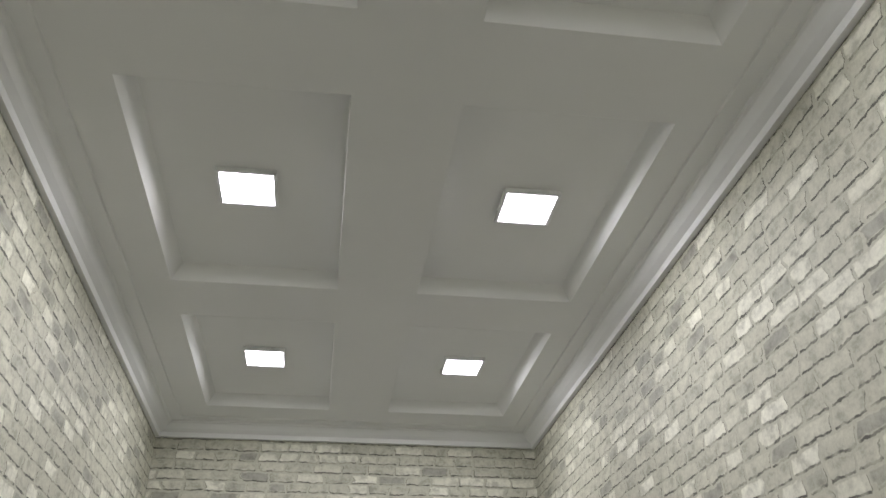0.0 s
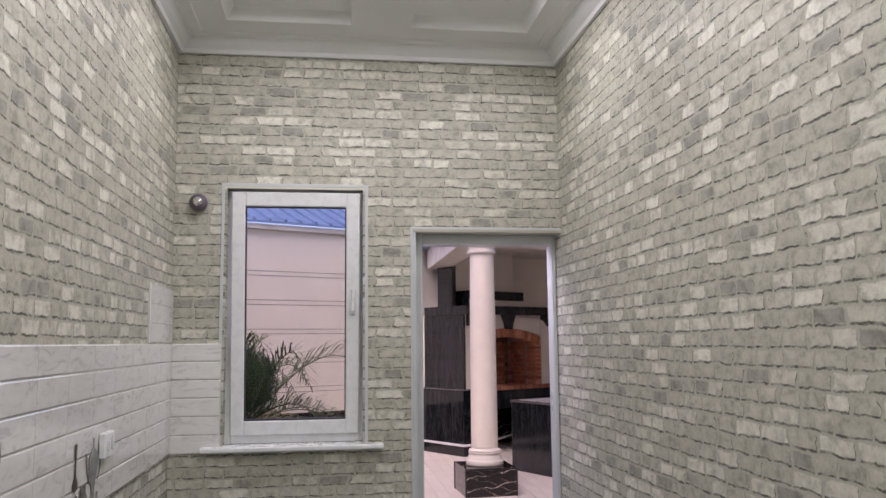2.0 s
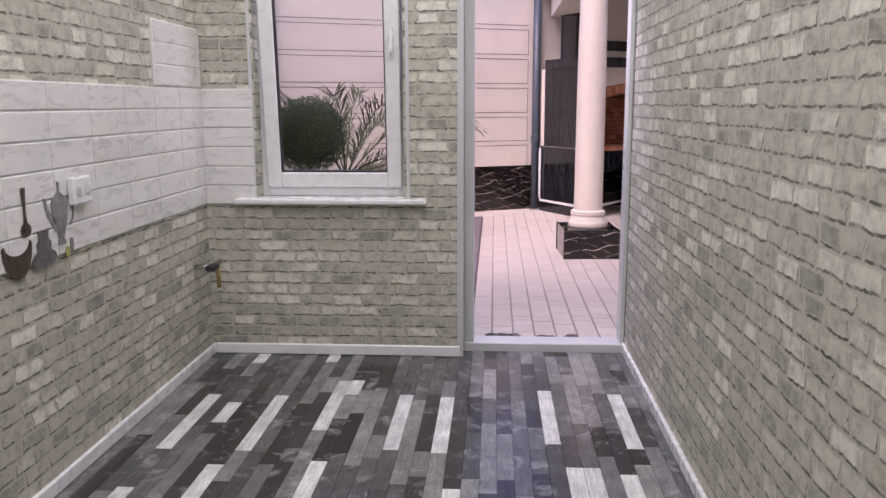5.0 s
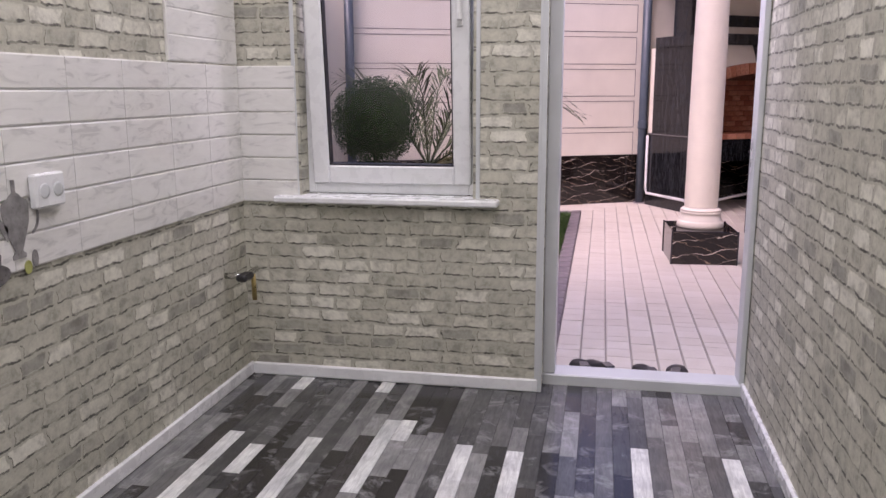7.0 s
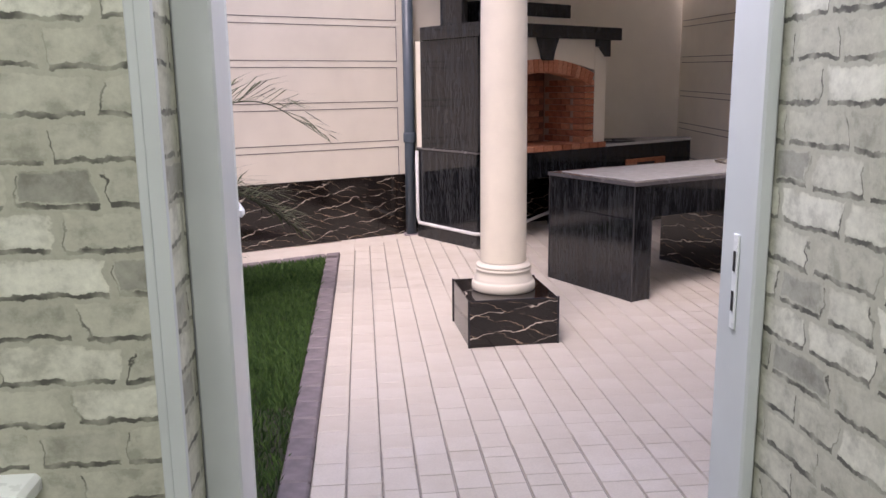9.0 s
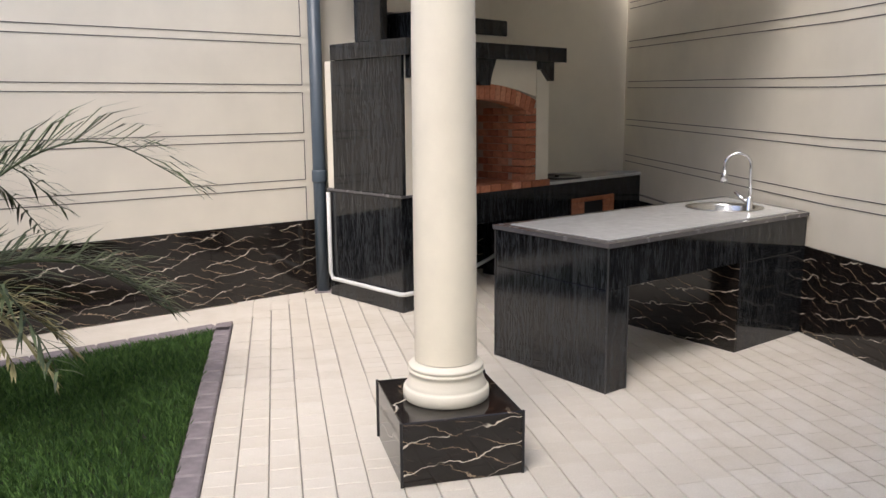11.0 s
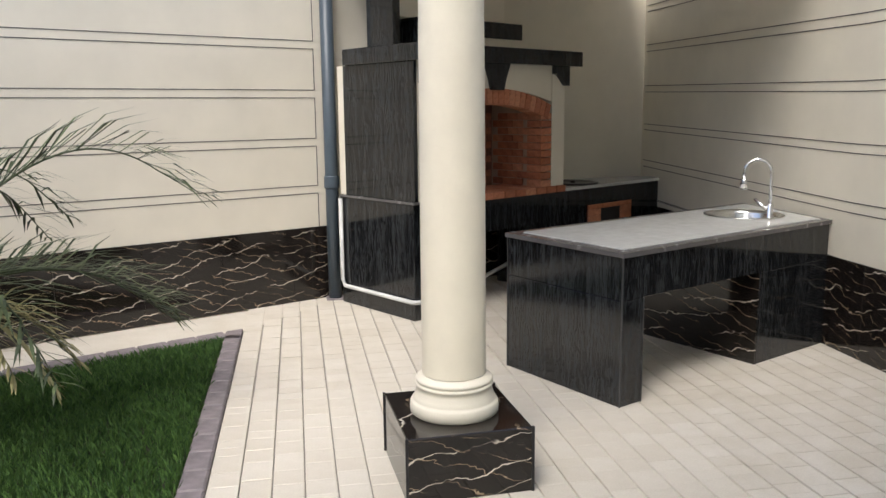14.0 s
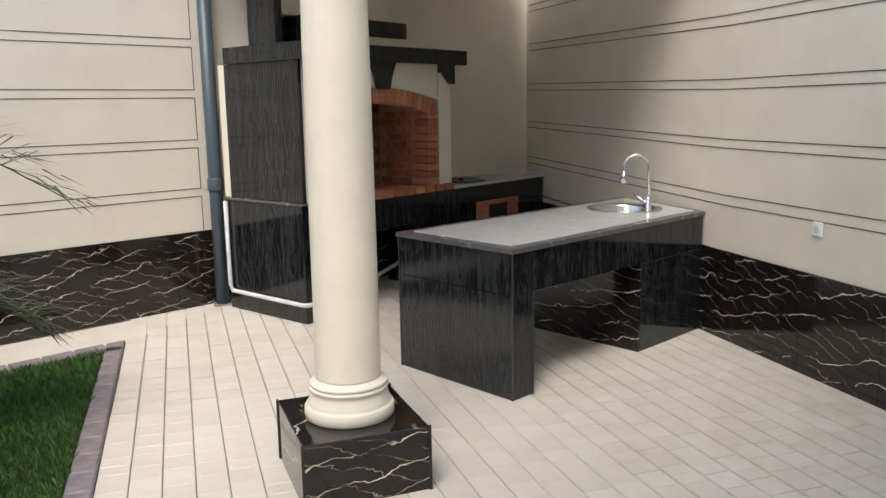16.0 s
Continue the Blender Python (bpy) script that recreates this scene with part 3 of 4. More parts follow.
part("pipe", tube(((0, 0, 0.03), (0.07, 0, 0.03), (0.09, 0.03, 0.03), (0.09, 0.13, 0.035)), 0.014), M["steel"], valve)
part("tap", box(0.07, 0.12, -0.05, 0.04, 0.015, 0.045, 0.008), M["iron"], valve)
part("hose_end", tube(((0.09, 0.09, 0.03), (0.09, 0.095, -0.1)), 0.011), simple("brass", (0.5, 0.38, 0.16), 0.3, 0.8), valve, "brass hose end")
stubs = thing("water_stubs", "two capped white water pipe stubs on the wall", "pipe stub", pose(XL, 1.92, 0.40))
for y in (-0.05, 0.05):
    part("stub", tube(((0, y, 0), (0.05, y, 0)), 0.02), M["pvc"], stubs)


# Printed kitchen pictures stuck on the tiles
def outline(points, m):
    bm = bmesh.new()
    vs = [bm.verts.new((0, y, z)) for y, z in points]
    f = bm.faces.new(vs)
    r = bmesh.ops.extrude_face_region(bm, geom=[f])
    for v in r["geom"]:
        if isinstance(v, bmesh.types.BMVert):
            v.co.x += 0.0012
    bmesh.ops.recalc_face_normals(bm, faces=bm.faces)
    return bm


def arc(cy, cz, ry, rz, a0, a1, n=14):
    return [(cy + ry * math.cos(radians(a0 + (a1 - a0) * i / n)), cz + rz * math.sin(radians(a0 + (a1 - a0) * i / n))) for i in range(n + 1)]


def kitchen_decal(y, z):
    d = thing("wall_sticker", "grey printed sticker of teapot, cup, basket and spoon on tiles", "sticker", pose(XL + 0.0125, y, z), "kitchen stickers")
    def turned(cy, half):
        return [(cy + w, z) for z, w in half] + [(cy - w, z) for z, w in half[::-1]]
    part("teapot", outline(turned(0.0, ((0.0, 0.026), (0.012, 0.028), (0.022, 0.015), (0.055, 0.03), (0.10, 0.05), (0.15, 0.056), (0.165, 0.05), (0.172, 0.03), (0.182, 0.02), (0.19, 0.007), (0.225, 0.008))), None), M["decal_grey"], d, "grey printed teapot")
    part("spout", outline([(-0.035, 0.095), (-0.07, 0.13), (-0.085, 0.172), (-0.105, 0.178), (-0.096, 0.158), (-0.08, 0.11), (-0.04, 0.055)], None), M["decal_grey"], d)
    part("teapot_handle", outline(arc(0.05, 0.115, 0.045, 0.055, -75, 80) + arc(0.05, 0.115, 0.036, 0.046, 80, -75), None), M["decal_grey"], d)
    part("saucer", outline(arc(-0.12, -0.03, 0.078, 0.034, 0, 350, 20), None), M["decal_cup"], d)
    o = part("cup", outline(turned(-0.12, ((-0.035, 0.02), (-0.01, 0.042), (0.025, 0.047), (0.035, 0.034), (0.045, 0.03), (0.07, 0.036))), None), M["decal_cup"], d)
    o.location.x = 0.0008
    part("basket", outline(arc(-0.275, 0.045, 0.085, 0.115, 180, 360) + arc(-0.275, 0.05, 0.07, 0.04, 360, 180), None), M["decal_dark"], d, "dark brown printed basket")
    part("spoon", outline(arc(-0.215, 0.085, 0.03, 0.024, -250, 70) + [(-0.209, 0.14), (-0.202, 0.225), (-0.228, 0.225), (-0.221, 0.14)], None), M["decal_dark"], d, "dark printed spoon")
    part("olive", outline(arc(0.03, -0.03, 0.016, 0.02, 0, 350, 14), None), M["decal_green"], d, "green printed olive")
    part("leaf", outline(arc(0.062, -0.01, 0.014, 0.026, 0, 350, 12), None), M["decal_grey"], d)


kitchen_decal(3.425, 0.872)
kitchen_decal(2.45, 1.03)

# ---- yard ----
LA = radians(25.5)
CORNER = Vector((1.22, 12.03, 0))
DIR_A = Vector((math.cos(LA), math.sin(LA), 0))
WALL_B_END = Vector((4.46, 13.12, 0))


def wall_along(name, p, q, z0, z1, thick, material, label):
    """A wall from p to q, its face on the right-hand side going from p to q."""
    d = (q - p).normalized()
    n = Vector((-d.y, d.x, 0))
    return structure(name, prism([tuple(v.xy) for v in (p, q, q + n * thick, p + n * thick)], z0, z1), material, label, "wall")


A0 = CORNER - DIR_A * 3.96
R0, R1 = Vector((4.19, 5.17, 0)), WALL_B_END
wa = wall_along("wall_yard_north_west", A0, CORNER, ZG - 0.1, 2.95, 0.2, M["plaster"], "cream plastered yard wall with dark line panels")
wb = wall_along("wall_yard_north", CORNER, WALL_B_END, ZG - 0.1, 3.2, 0.2, M["plaster"], "plain cream plastered wall behind the fireplace")
wr = wall_along("wall_yard_east", R1, R0, ZG - 0.1, 3.2, 0.2, M["plaster"], "cream plastered yard wall with dark line panels")
W0, W1 = Vector((-2.38, 5.17, 0)), Vector((-2.38, A0.y + 0.02, 0))
ww = wall_along("wall_yard_west", W0, W1, ZG - 0.1, 2.7, 0.2, M["plaster"], "cream plastered yard wall with dark line panels")
bm = bmesh.new()
for b in ((-4.4, WX0, ZG - 0.1, 3.5), (WX0, WX1, ZG - 0.1, WZ0 - 0.03), (WX0, WX1, WZ1, 3.5), (WX1, DX0, ZG - 0.1, 3.5), (DX0, DX1, DZ1, 3.5), (DX1, 4.6, ZG - 0.1, 3.5)):
    add_box(bm, b[0], b[1], OUT - 0.004, OUT + 0.03, b[2], b[3])
structure("house_wall_outside", bm, M["plaster"], "cream plastered outside wall of the house", "wall")
# Unseen wall added on top of the house to shade the right-hand paving
structure("unseen_shade_wall", box(0.62, 4.6, 4.98, OUT + 0.028, 3.502, 6.6), M["plaster"], "unseen cream plastered wall added to shade the yard", "wall")
structure("house_roof", box(XL - 0.3, XR + 0.3, YB - 0.3, OUT - 0.01, ZC + 0.3, ZC + 0.4), M["roof_blue"], "flat roof over the room", "roof")


def frame_of(p, d):
    """Pose with x along d, y into the wall, from the point p."""
    return Matrix.Translation(p) @ Matrix.Rotation(math.atan2(d.y, d.x), 4, "Z")


def wall_lines(parent, p, q, pairs, ends, rise=0.0, run=1.0):
    """Dark double lines that frame the wall's panels, climbing by rise over the first run."""
    d = (q - p).normalized()
    L = (q - p).length
    m = frame_of(p, d)
    a, b = ends[0], L - ends[1]
    zs = sorted(z for pr in pairs for z in pr)

    def lift(x):
        return rise * max(0.0, 1.0 - x / run)
    for z in zs:
        stops = [a, run, b] if rise else [a, b]
        for x0, x1 in zip(stops, stops[1:]):
            bm = bmesh.new()
            add_box(bm, x0, x1, -0.0025, 0.001, z - 0.003, z + 0.003)
            for v in bm.verts:
                v.co.z += lift(v.co.x)
            part("panel_line", bm, M["line"], parent).matrix_basis = m
    for z0, z1 in zip(zs[1::2], zs[2::2]):
        for e in ends[2]:
            part("panel_line", box(e - 0.003, e + 0.003, -0.0025, 0.001, z0 + lift(e), z1 + lift(e)), M["line"], parent).matrix_basis = m


A_LINES = ((0.50, 0.51), (0.798, 0.862), (1.183, 1.246), (1.570, 1.632), (1.955, 2.017), (2.34, 2.40))
wall_lines(wa, A0, CORNER, A_LINES, (0.26, 0.108, (0.26, 3.96 - 0.108)))
wall_lines(ww, W0, W1, A_LINES, (0.1, 0.02, ()))
LR = (R0 - R1).length
wall_lines(wr, R1, R0, ((0.49, 0.50), (0.804, 0.868), (1.172, 1.230), (1.548, 1.61), (1.945, 2.01), (2.33, 2.39)), (0.06, 0.05, ()), 0.075, 3.4)


def wainscot(parent, p, q, z1, width=0.6, start=0.0):
    d = (q - p).normalized()
    L = (q - p).length
    m = frame_of(p, d)
    x = start
    while x < L - 0.02:
        w = min(width, L - x)
        o = part("panel", box(x + 0.001, x + w - 0.001, -0.014, 0.0, ZG, z1, 0.0015), M["veined"], parent)
        o.matrix_basis = m
        x += w


wainscot(wa, A0, CORNER, 0.52, start=0.0)
wainscot(ww, W0, W1, 0.52)
wainscot(wr, R1, R0, 0.505, start=0.0)
wainscot(wb, CORNER, WALL_B_END, 0.50)

# Ground and paving bed
structure("ground", box(-60, 60, -60, 60, ZG - 0.3, ZG - 0.12), M["soil"], "bare ground", "ground")
structure("pavement_bed", box(0.53, 4.6, OUT, 13.4, ZG - 0.12, ZG - 0.012), M["joint"], "sandy bed under the paving", "pavement")
structure("lawn_bed", prism([(-2.4, OUT + 0.03), (0.42, OUT + 0.03), (0.42, 10.86), (-2.4, 9.515)], ZG - 0.12, ZG - 0.02), M["soil"], "dark soil under the lawn", "ground")
structure("pavement_strip", prism([(0.53, 11.05), (1.3, 12.03), (-2.4, 10.34), (-2.4, 9.67)], ZG - 0.12, ZG - 0.006), M["paver_rest"], "narrow cream paving along the wall", "pavement")

# Kerb stones
kerb = tagged(new("kerb"), "mauve concrete kerb stones round the lawn", "kerb", kind="structure")
stone_mesh = mesh_of("kerb_stone", box(0.0, 0.115, 0.002, 0.198, ZG - 0.1, ZG + 0.018, 0.01), M["kerb"])
y = 5.3
while y < 10.7:
    piece("kerb_stone", stone_mesh, kerb, pose(0.415, y, 0))
    y += 0.2
part("kerb_stone", prism([(0.415, 10.80), (0.53, 10.80), (0.53, 11.05), (0.415, 11.0)], ZG - 0.1, ZG + 0.018, 0.006), M["kerb"], kerb)
for k in range(15):
    piece("kerb_stone", stone_mesh, kerb, pose(0.415 - 0.04, 10.995, 0, 0, 0, 115.5) @ pose(-0.115, 0.2 * k - 0.02, 0))

# Column
col = thing("column", "cream round column on a veined black marble plinth", "column", pose(1.585, 8.515, ZG, 0, 0, 3))
part("plinth", box(-0.262, 0.262, -0.275, 0.275, 0, 0.278, 0.004), M["veined"], col, "veined black marble plinth")
for x in (-0.262, 0.262):
    for y in (-0.275, 0.275):
        part("edge_strip", box(x - 0.006, x + 0.006, y - 0.006, y + 0.006, 0.0, 0.282, 0.002), M["black"], col, "black corner strip")
prof = [(0.184, 0.278), (0.19, 0.284), (0.191, 0.305), (0.189, 0.325), (0.184, 0.333), (0.177, 0.336), (0.177, 0.342), (0.171, 0.355), (0.164, 0.378), (0.161, 0.394), (0.165, 0.397), (0.169, 0.404), (0.166, 0.411), (0.160, 0.413), (0.160, 0.416), (0.165, 0.420), (0.166, 0.426), (0.161, 0.432), (0.150, 0.437), (0.140, 0.447)]
part("base_moulding", lathe(prof, 56), M["plaster"], col, "cream turned base mouldings")
part("shaft", lathe([(0.137, 0.45), (0.137, 0.453), (0.137, 0.456), (0.136, 1.0), (0.133, 1.8), (0.1243, 2.434), (0.1241, 2.437), (0.124, 2.44)], 56, False), simple("cream_textured_paint", (0.74, 0.68, 0.55), 0.55, vary=0.05, scale=5, bumpy=0.5, bscale=40), col)
part("capital", lathe([(0.124, 2.44), (0.15, 2.45), (0.15, 2.48), (0.135, 2.485), (0.14, 2.51), (0.165, 2.54), (0.175, 2.55), (0.175, 2.60)], 56), M["plaster"], col, "cream turned capital")

# Canopy over the barbecue corner
structure("canopy_beam", box(1.42, 1.75, 8.35, 12.0, 2.51, 2.80, 0.008), M["soffit"], "cream plastered beam over the column", "beam")
structure("canopy_cross_beam", prism([(1.75, 8.56), (1.75, 8.90), (4.16, 10.41), (4.16, 10.07)], 2.51, 2.80, 0.006), M["soffit"], "cream plastered beam from column to wall", "beam")
structure("canopy_ceiling", prism([(1.75, 8.90), (4.16, 10.41), (4.16, 12.98), (1.75, 12.18)], 2.74, 2.80), M["soffit"], "cream soffit of the yard canopy", "ceiling")
structure("canopy_roof", prism([(1.3, 8.2), (4.24, 10.02), (4.24, 13.0), (1.3, 12.05)], 2.802, 2.88), M["roof_blue"], "blue sheet metal canopy roof", "roof")

# Roof beyond the yard wall
far = thing("neighbour_roof", "blue ribbed sheet metal roof above the yard wall", "roof", frame_of(A0, DIR_A))
part("eave", box(-0.4, 3.9, -0.06, 0.3, 2.952, 3.02, 0.006), M["soffit"], far, "cream eave board")
bm = bmesh.new()
sheet = [(-0.4, 0, 3.03), (3.9, 0, 3.03), (3.9, 2.2, 3.9), (-0.4, 2.2, 3.9)]
lo = [bm.verts.new(Vector(c) + Vector((0, -0.1, 0))) for c in sheet]
hi = [bm.verts.new(Vector(c) + Vector((0, -0.1, 0.03))) for c in sheet]
bm.faces.new(lo[::-1]); bm.faces.new(hi)
for k in range(4):
    bm.faces.new((lo[k], lo[(k + 1) % 4], hi[(k + 1) % 4], hi[k]))
bmesh.ops.recalc_face_normals(bm, faces=bm.faces)
part("sheet", bm, M["roof_blue"], far)
ang = math.atan2(0.87, 2.2)
for k in range(19):
    o = part("rib", box(-0.02, 0.02, 0, 2.36, 0.0, 0.04, 0.006), M["roof_blue"], far)
    o.matrix_basis = pose(-0.3 + k * 0.22, -0.1, 3.055, math.degrees(ang))

# Drainpipes
def drainpipe(x, y, group):
    d = thing("drainpipe", "blue-grey plastic drainpipe on the yard wall", "drainpipe", pose(x, y, ZG), group)
    part("pipe", tube(((0, 0, 0.01), (0, 0, 1.1), (0, 0, 2.95)), 0.053, 20), M["pipe"], d)
    part("socket_joint", lathe(((0.06, 0.93), (0.062, 0.94), (0.062, 1.02), (0.06, 1.03)), 24), M["pipe"], d)
    part("floor_collar", box(-0.075, 0.075, -0.075, 0.075, 0, 0.012, 0.004), M["kerb"], d)


drainpipe(1.235, 11.93, "drainpipes")
pq = CORNER - DIR_A * 3.68
drainpipe(pq.x + 0.035, pq.y - 0.075, "drainpipes")

# Window in the west yard wall, inside a raised plaster surround
fw = tagged(new("window_2"), "white plastic window in a raised plaster surround", "window", kind="structure")
SY0, SY1, SZ0 = 8.993, 9.846, 1.679
bm = bmesh.new()
for y0, y1, z0, z1 in ((SY0, SY0 + 0.14, SZ0, 2.68), (SY1 - 0.14, SY1, SZ0, 2.68), (SY0 + 0.14, SY1 - 0.14, SZ0, SZ0 + 0.13)):
    add_box(bm, -2.379, -2.345, y0, y1, z0, z1, 0.004)
part("surround", bm, M["plaster"], fw, "raised cream plaster surround")
bm = bmesh.new()
a, b, c = SY0 + 0.142, SY1 - 0.142, SZ0 + 0.132
for y0, y1, z0, z1 in ((a, a + 0.06, c, 2.66), (b - 0.06, b, c, 2.66), (a + 0.06, b - 0.06, c, c + 0.06), (a + 0.06, b - 0.06, 2.6, 2.66)):
    add_box(bm, -2.378, -2.36, y0, y1, z0, z1, 0.003)
part("window_frame", bm, M["pvc"], fw)
part("pane", box(-2.378, -2.372, a + 0.06, b - 0.06, c + 0.06, 2.6), M["iron"], fw, "dark reflecting pane")

# Wall socket outdoors
o = thing("outdoor_socket", "white single wall socket on the plaster", "socket", frame_of(R1 + (R0 - R1).normalized() * (LR - 3.66), (R0 - R1).normalized()))
part("plate", box(-0.04, 0.04, -0.016, 0, 0.725, 0.805, 0.006), M["pvc"], o)
bm = lathe(((0.022, 0), (0.022, 0.003), (0.014, 0.003)), 18)
bmesh.ops.rotate(bm, verts=bm.verts, matrix=Matrix.Rotation(radians(90), 3, "X"))
bmesh.ops.translate(bm, verts=bm.verts, vec=(0, -0.0155, 0.765))
part("outlet", bm, M["trim"], o)

# ---- outdoor sink counter ----
def slab_with_hole(points, centre, r, z0, z1):
    bm = bmesh.new()
    edges = []
    for loop in (points, [(centre[0] + r * math.cos(2 * math.pi * i / 40), centre[1] + r * math.sin(2 * math.pi * i / 40)) for i in range(40)]):
        vs = [bm.verts.new((x, y, z0)) for x, y in loop]
        edges += [bm.edges.new((vs[i], vs[(i + 1) % len(vs)])) for i in range(len(vs))]
    bmesh.ops.triangle_fill(bm, use_beauty=True, use_dissolve=False, edges=edges)
    ret = bmesh.ops.extrude_face_region(bm, geom=list(bm.faces))
    for v in ret["geom"]:
        if isinstance(v, bmesh.types.BMVert):
            v.co.z = z1
    bmesh.ops.recalc_face_normals(bm, faces=bm.faces)
    return bm


isl = thing("sink_counter", "black grained stone outdoor counter with pale tiled top", "counter", pose(2.572, 9.06, ZG, 0, 0, 25.5))
t = math.tan(LA - radians(2))
e0, e1 = 1.96, 2.36
part("leg_panel", box(0, 0.165, 0, 0.905, 0, 0.57, 0.003), M["stone"], isl)
part("end_panel", box(0, 0.165, 0, 0.905, 0.573, 0.80, 0.003), M["stone"], isl)
part("front_panel", box(0.168, e0, 0.0, 0.12, 0.573, 0.80, 0.003), M["stone"], isl)
part("front_panel", box(0.168, e1, 0.785, 0.905, 0.573, 0.80, 0.003), M["stone"], isl)
part("cabinet_side", box(1.2, 1.212, 0.002, 0.90, 0.0, 0.571), M["veined"], isl, "veined dark marble side panel")
part("cabinet_body", prism([(1.213, 0.0), (e0, 0.0), (e1, 0.905), (1.213, 0.905)], 0.0, 0.571, 0.002), M["stone"], isl)
part("underside", slab_with_hole([(0.17, 0.121), (e0 + 0.03, 0.121), (e1 - 0.06, 0.784), (0.17, 0.784)], (1.718, 0.472), 0.215, 0.76, 0.80), M["border"], isl)
part("border", slab_with_hole([(-0.012, -0.012), (e0 + 0.01, -0.012), (e1 + 0.01, 0.917), (-0.012, 0.917)], (1.718, 0.472), 0.215, 0.801, 0.826), M["border"], isl, "dark bevelled border strip")
part("worktop", slab_with_hole([(0.07, 0.06), (e0 - 0.02, 0.06), (e1 - 0.07, 0.845), (0.07, 0.845)], (1.718, 0.472), 0.215, 0.826, 0.831), M["grey_top"], isl, "pale grey tiled worktop")

for x, y in ((0, 0), (0, 0.905), (0.165, 0)):
    part("edge_strip", box(x - 0.004, x + 0.004, y - 0.004, y + 0.004, 0.0, 0.80 if x == 0 else 0.572, 0.001), M["edge"], isl, "dark grey corner strip")
sink = thing("sink", "round stainless steel sink set in the counter", "sink", pose(3.920, 10.225, 0.742))
part("bowl", lathe(((0.21, -0.01), (0.255, 0.0), (0.26, 0.006), (0.245, 0.009), (0.212, 0.005), (0.205, -0.01), (0.19, -0.10), (0.165, -0.125), (0.05, -0.133), (0.03, -0.135)), 48, False), M["steel"], sink)
part("drain", lathe(((0.03, -0.134), (0.032, -0.131), (0.02, -0.13)), 20), M["iron"], sink)
tap = thing("tap", "chrome swan-neck tap beside the sink", "tap", pose(3.985, 10.025, 0.741, 0, 0, 160))
part("body", lathe(((0.028, 0), (0.03, 0.01), (0.022, 0.02), (0.022, 0.09), (0.015, 0.1)), 24), M["chrome"], tap)
pts = [(0, 0, 0.09), (0, 0, 0.30)] + [(0.085 - 0.085 * math.cos(radians(a)), 0, 0.30 + 0.085 * math.sin(radians(a))) for a in range(15, 181, 15)] + [(0.17, 0, 0.25)]
part("spout", tube(pts, 0.011, 14), M["chrome"], tap)
part("spray_head", tube(((0.17, 0, 0.265), (0.17, 0, 0.24), (0.172, 0, 0.19)), 0.018, 16, 1.35), M["chrome"], tap)
part("lever", tube(((0, 0, 0.05), (0.045, -0.02, 0.08), (0.09, -0.04, 0.125)), 0.016, 12, 0.6), M["chrome"], tap)

# ---- corner fireplace ----
fp = thing("fireplace", "brick-lined corner barbecue fireplace clad in black stone", "fireplace", pose(1.78, 11.03, ZG, 0, 0, 32))
H = 0.89
part("side_base", box(0.0, 0.33, 0.0, 0.92, 0.0, H - 0.02, 0.003), M["stone"], fp, "polished black stone base")
part("side_ledge", box(-0.012, 0.33, -0.012, 0.92, H - 0.019, H, 0.004), M["border"], fp, "dark stone ledge")
part("hearth_front", box(0.331, 1.5, -0.02, 0.03, 0.60, H - 0.04, 0.002), M["stone"], fp)
part("opening_side", box(1.5, 1.56, -0.02, 0.60, 0.0, H - 0.04, 0.002), M["stone"], fp)
part("hearth_slab", box(0.331, 1.68, 0.03, 0.85, 0.68, H - 0.041), M["mortar"], fp)
part("counter_front", box(1.562, 3.36, -0.02, 0.02, 0.0, H - 0.04, 0.002), M["stone"], fp, "black stone counter front")
part("counter_top", prism([(1.70, -0.035), (3.37, -0.035), (3.12, 0.27), (1.70, 0.85)], H - 0.039, H - 0.012, 0.003), M["grey_top"], fp, "pale tiled counter top")
part("body_side", box(0.02, 0.05, 0.0, 0.86, H + 0.001, 1.90, 0.002), M["stone"], fp, "black grained stone side")
part("side_rear", box(0.03, 0.3, 0.862, 0.95, H, 1.90, 0.002), M["plaster"], fp)
part("face_left", box(0.051, 0.17, 0.0, 0.05, H + 0.001, 1.90), M["plaster"], fp, "cream plastered face")
part("face_right", box(1.535, 1.70, 0.0, 0.72, H - 0.04, 1.90, 0.002), M["plaster"], fp, "cream plastered face")
ARC_Z, HALF, RISE = 1.50, 0.54, 0.09
RAD = (HALF**2 + RISE**2) / (2 * RISE)
CZ = ARC_Z + RISE - RAD
bm = bmesh.new()
n = 24
lo_r = [bm.verts.new((0.85 + 0.68 * (2 * i / n - 1), 0.002, 1.60 + 0.115 * math.cos((2 * i / n - 1) * 1.45))) for i in range(n + 1)]
up_r = [bm.verts.new((v.co.x, 0.002, 1.90)) for v in lo_r]
for i in range(n):
    bm.faces.new((lo_r[i], lo_r[i + 1], up_r[i + 1], up_r[i]))
ret = bmesh.ops.extrude_face_region(bm, geom=list(bm.faces))
for v in ret["geom"]:
    if isinstance(v, bmesh.types.BMVert):
        v.co.y = 0.09
bmesh.ops.recalc_face_normals(bm, faces=bm.faces)
part("face_top", bm, M["plaster"], fp, "cream plastered face over the arch")
part("mantel", box(-0.025, 1.80, -0.11, 0.80, 1.90, 2.02, 0.004), M["stone"], fp, "black stone mantel shelf")
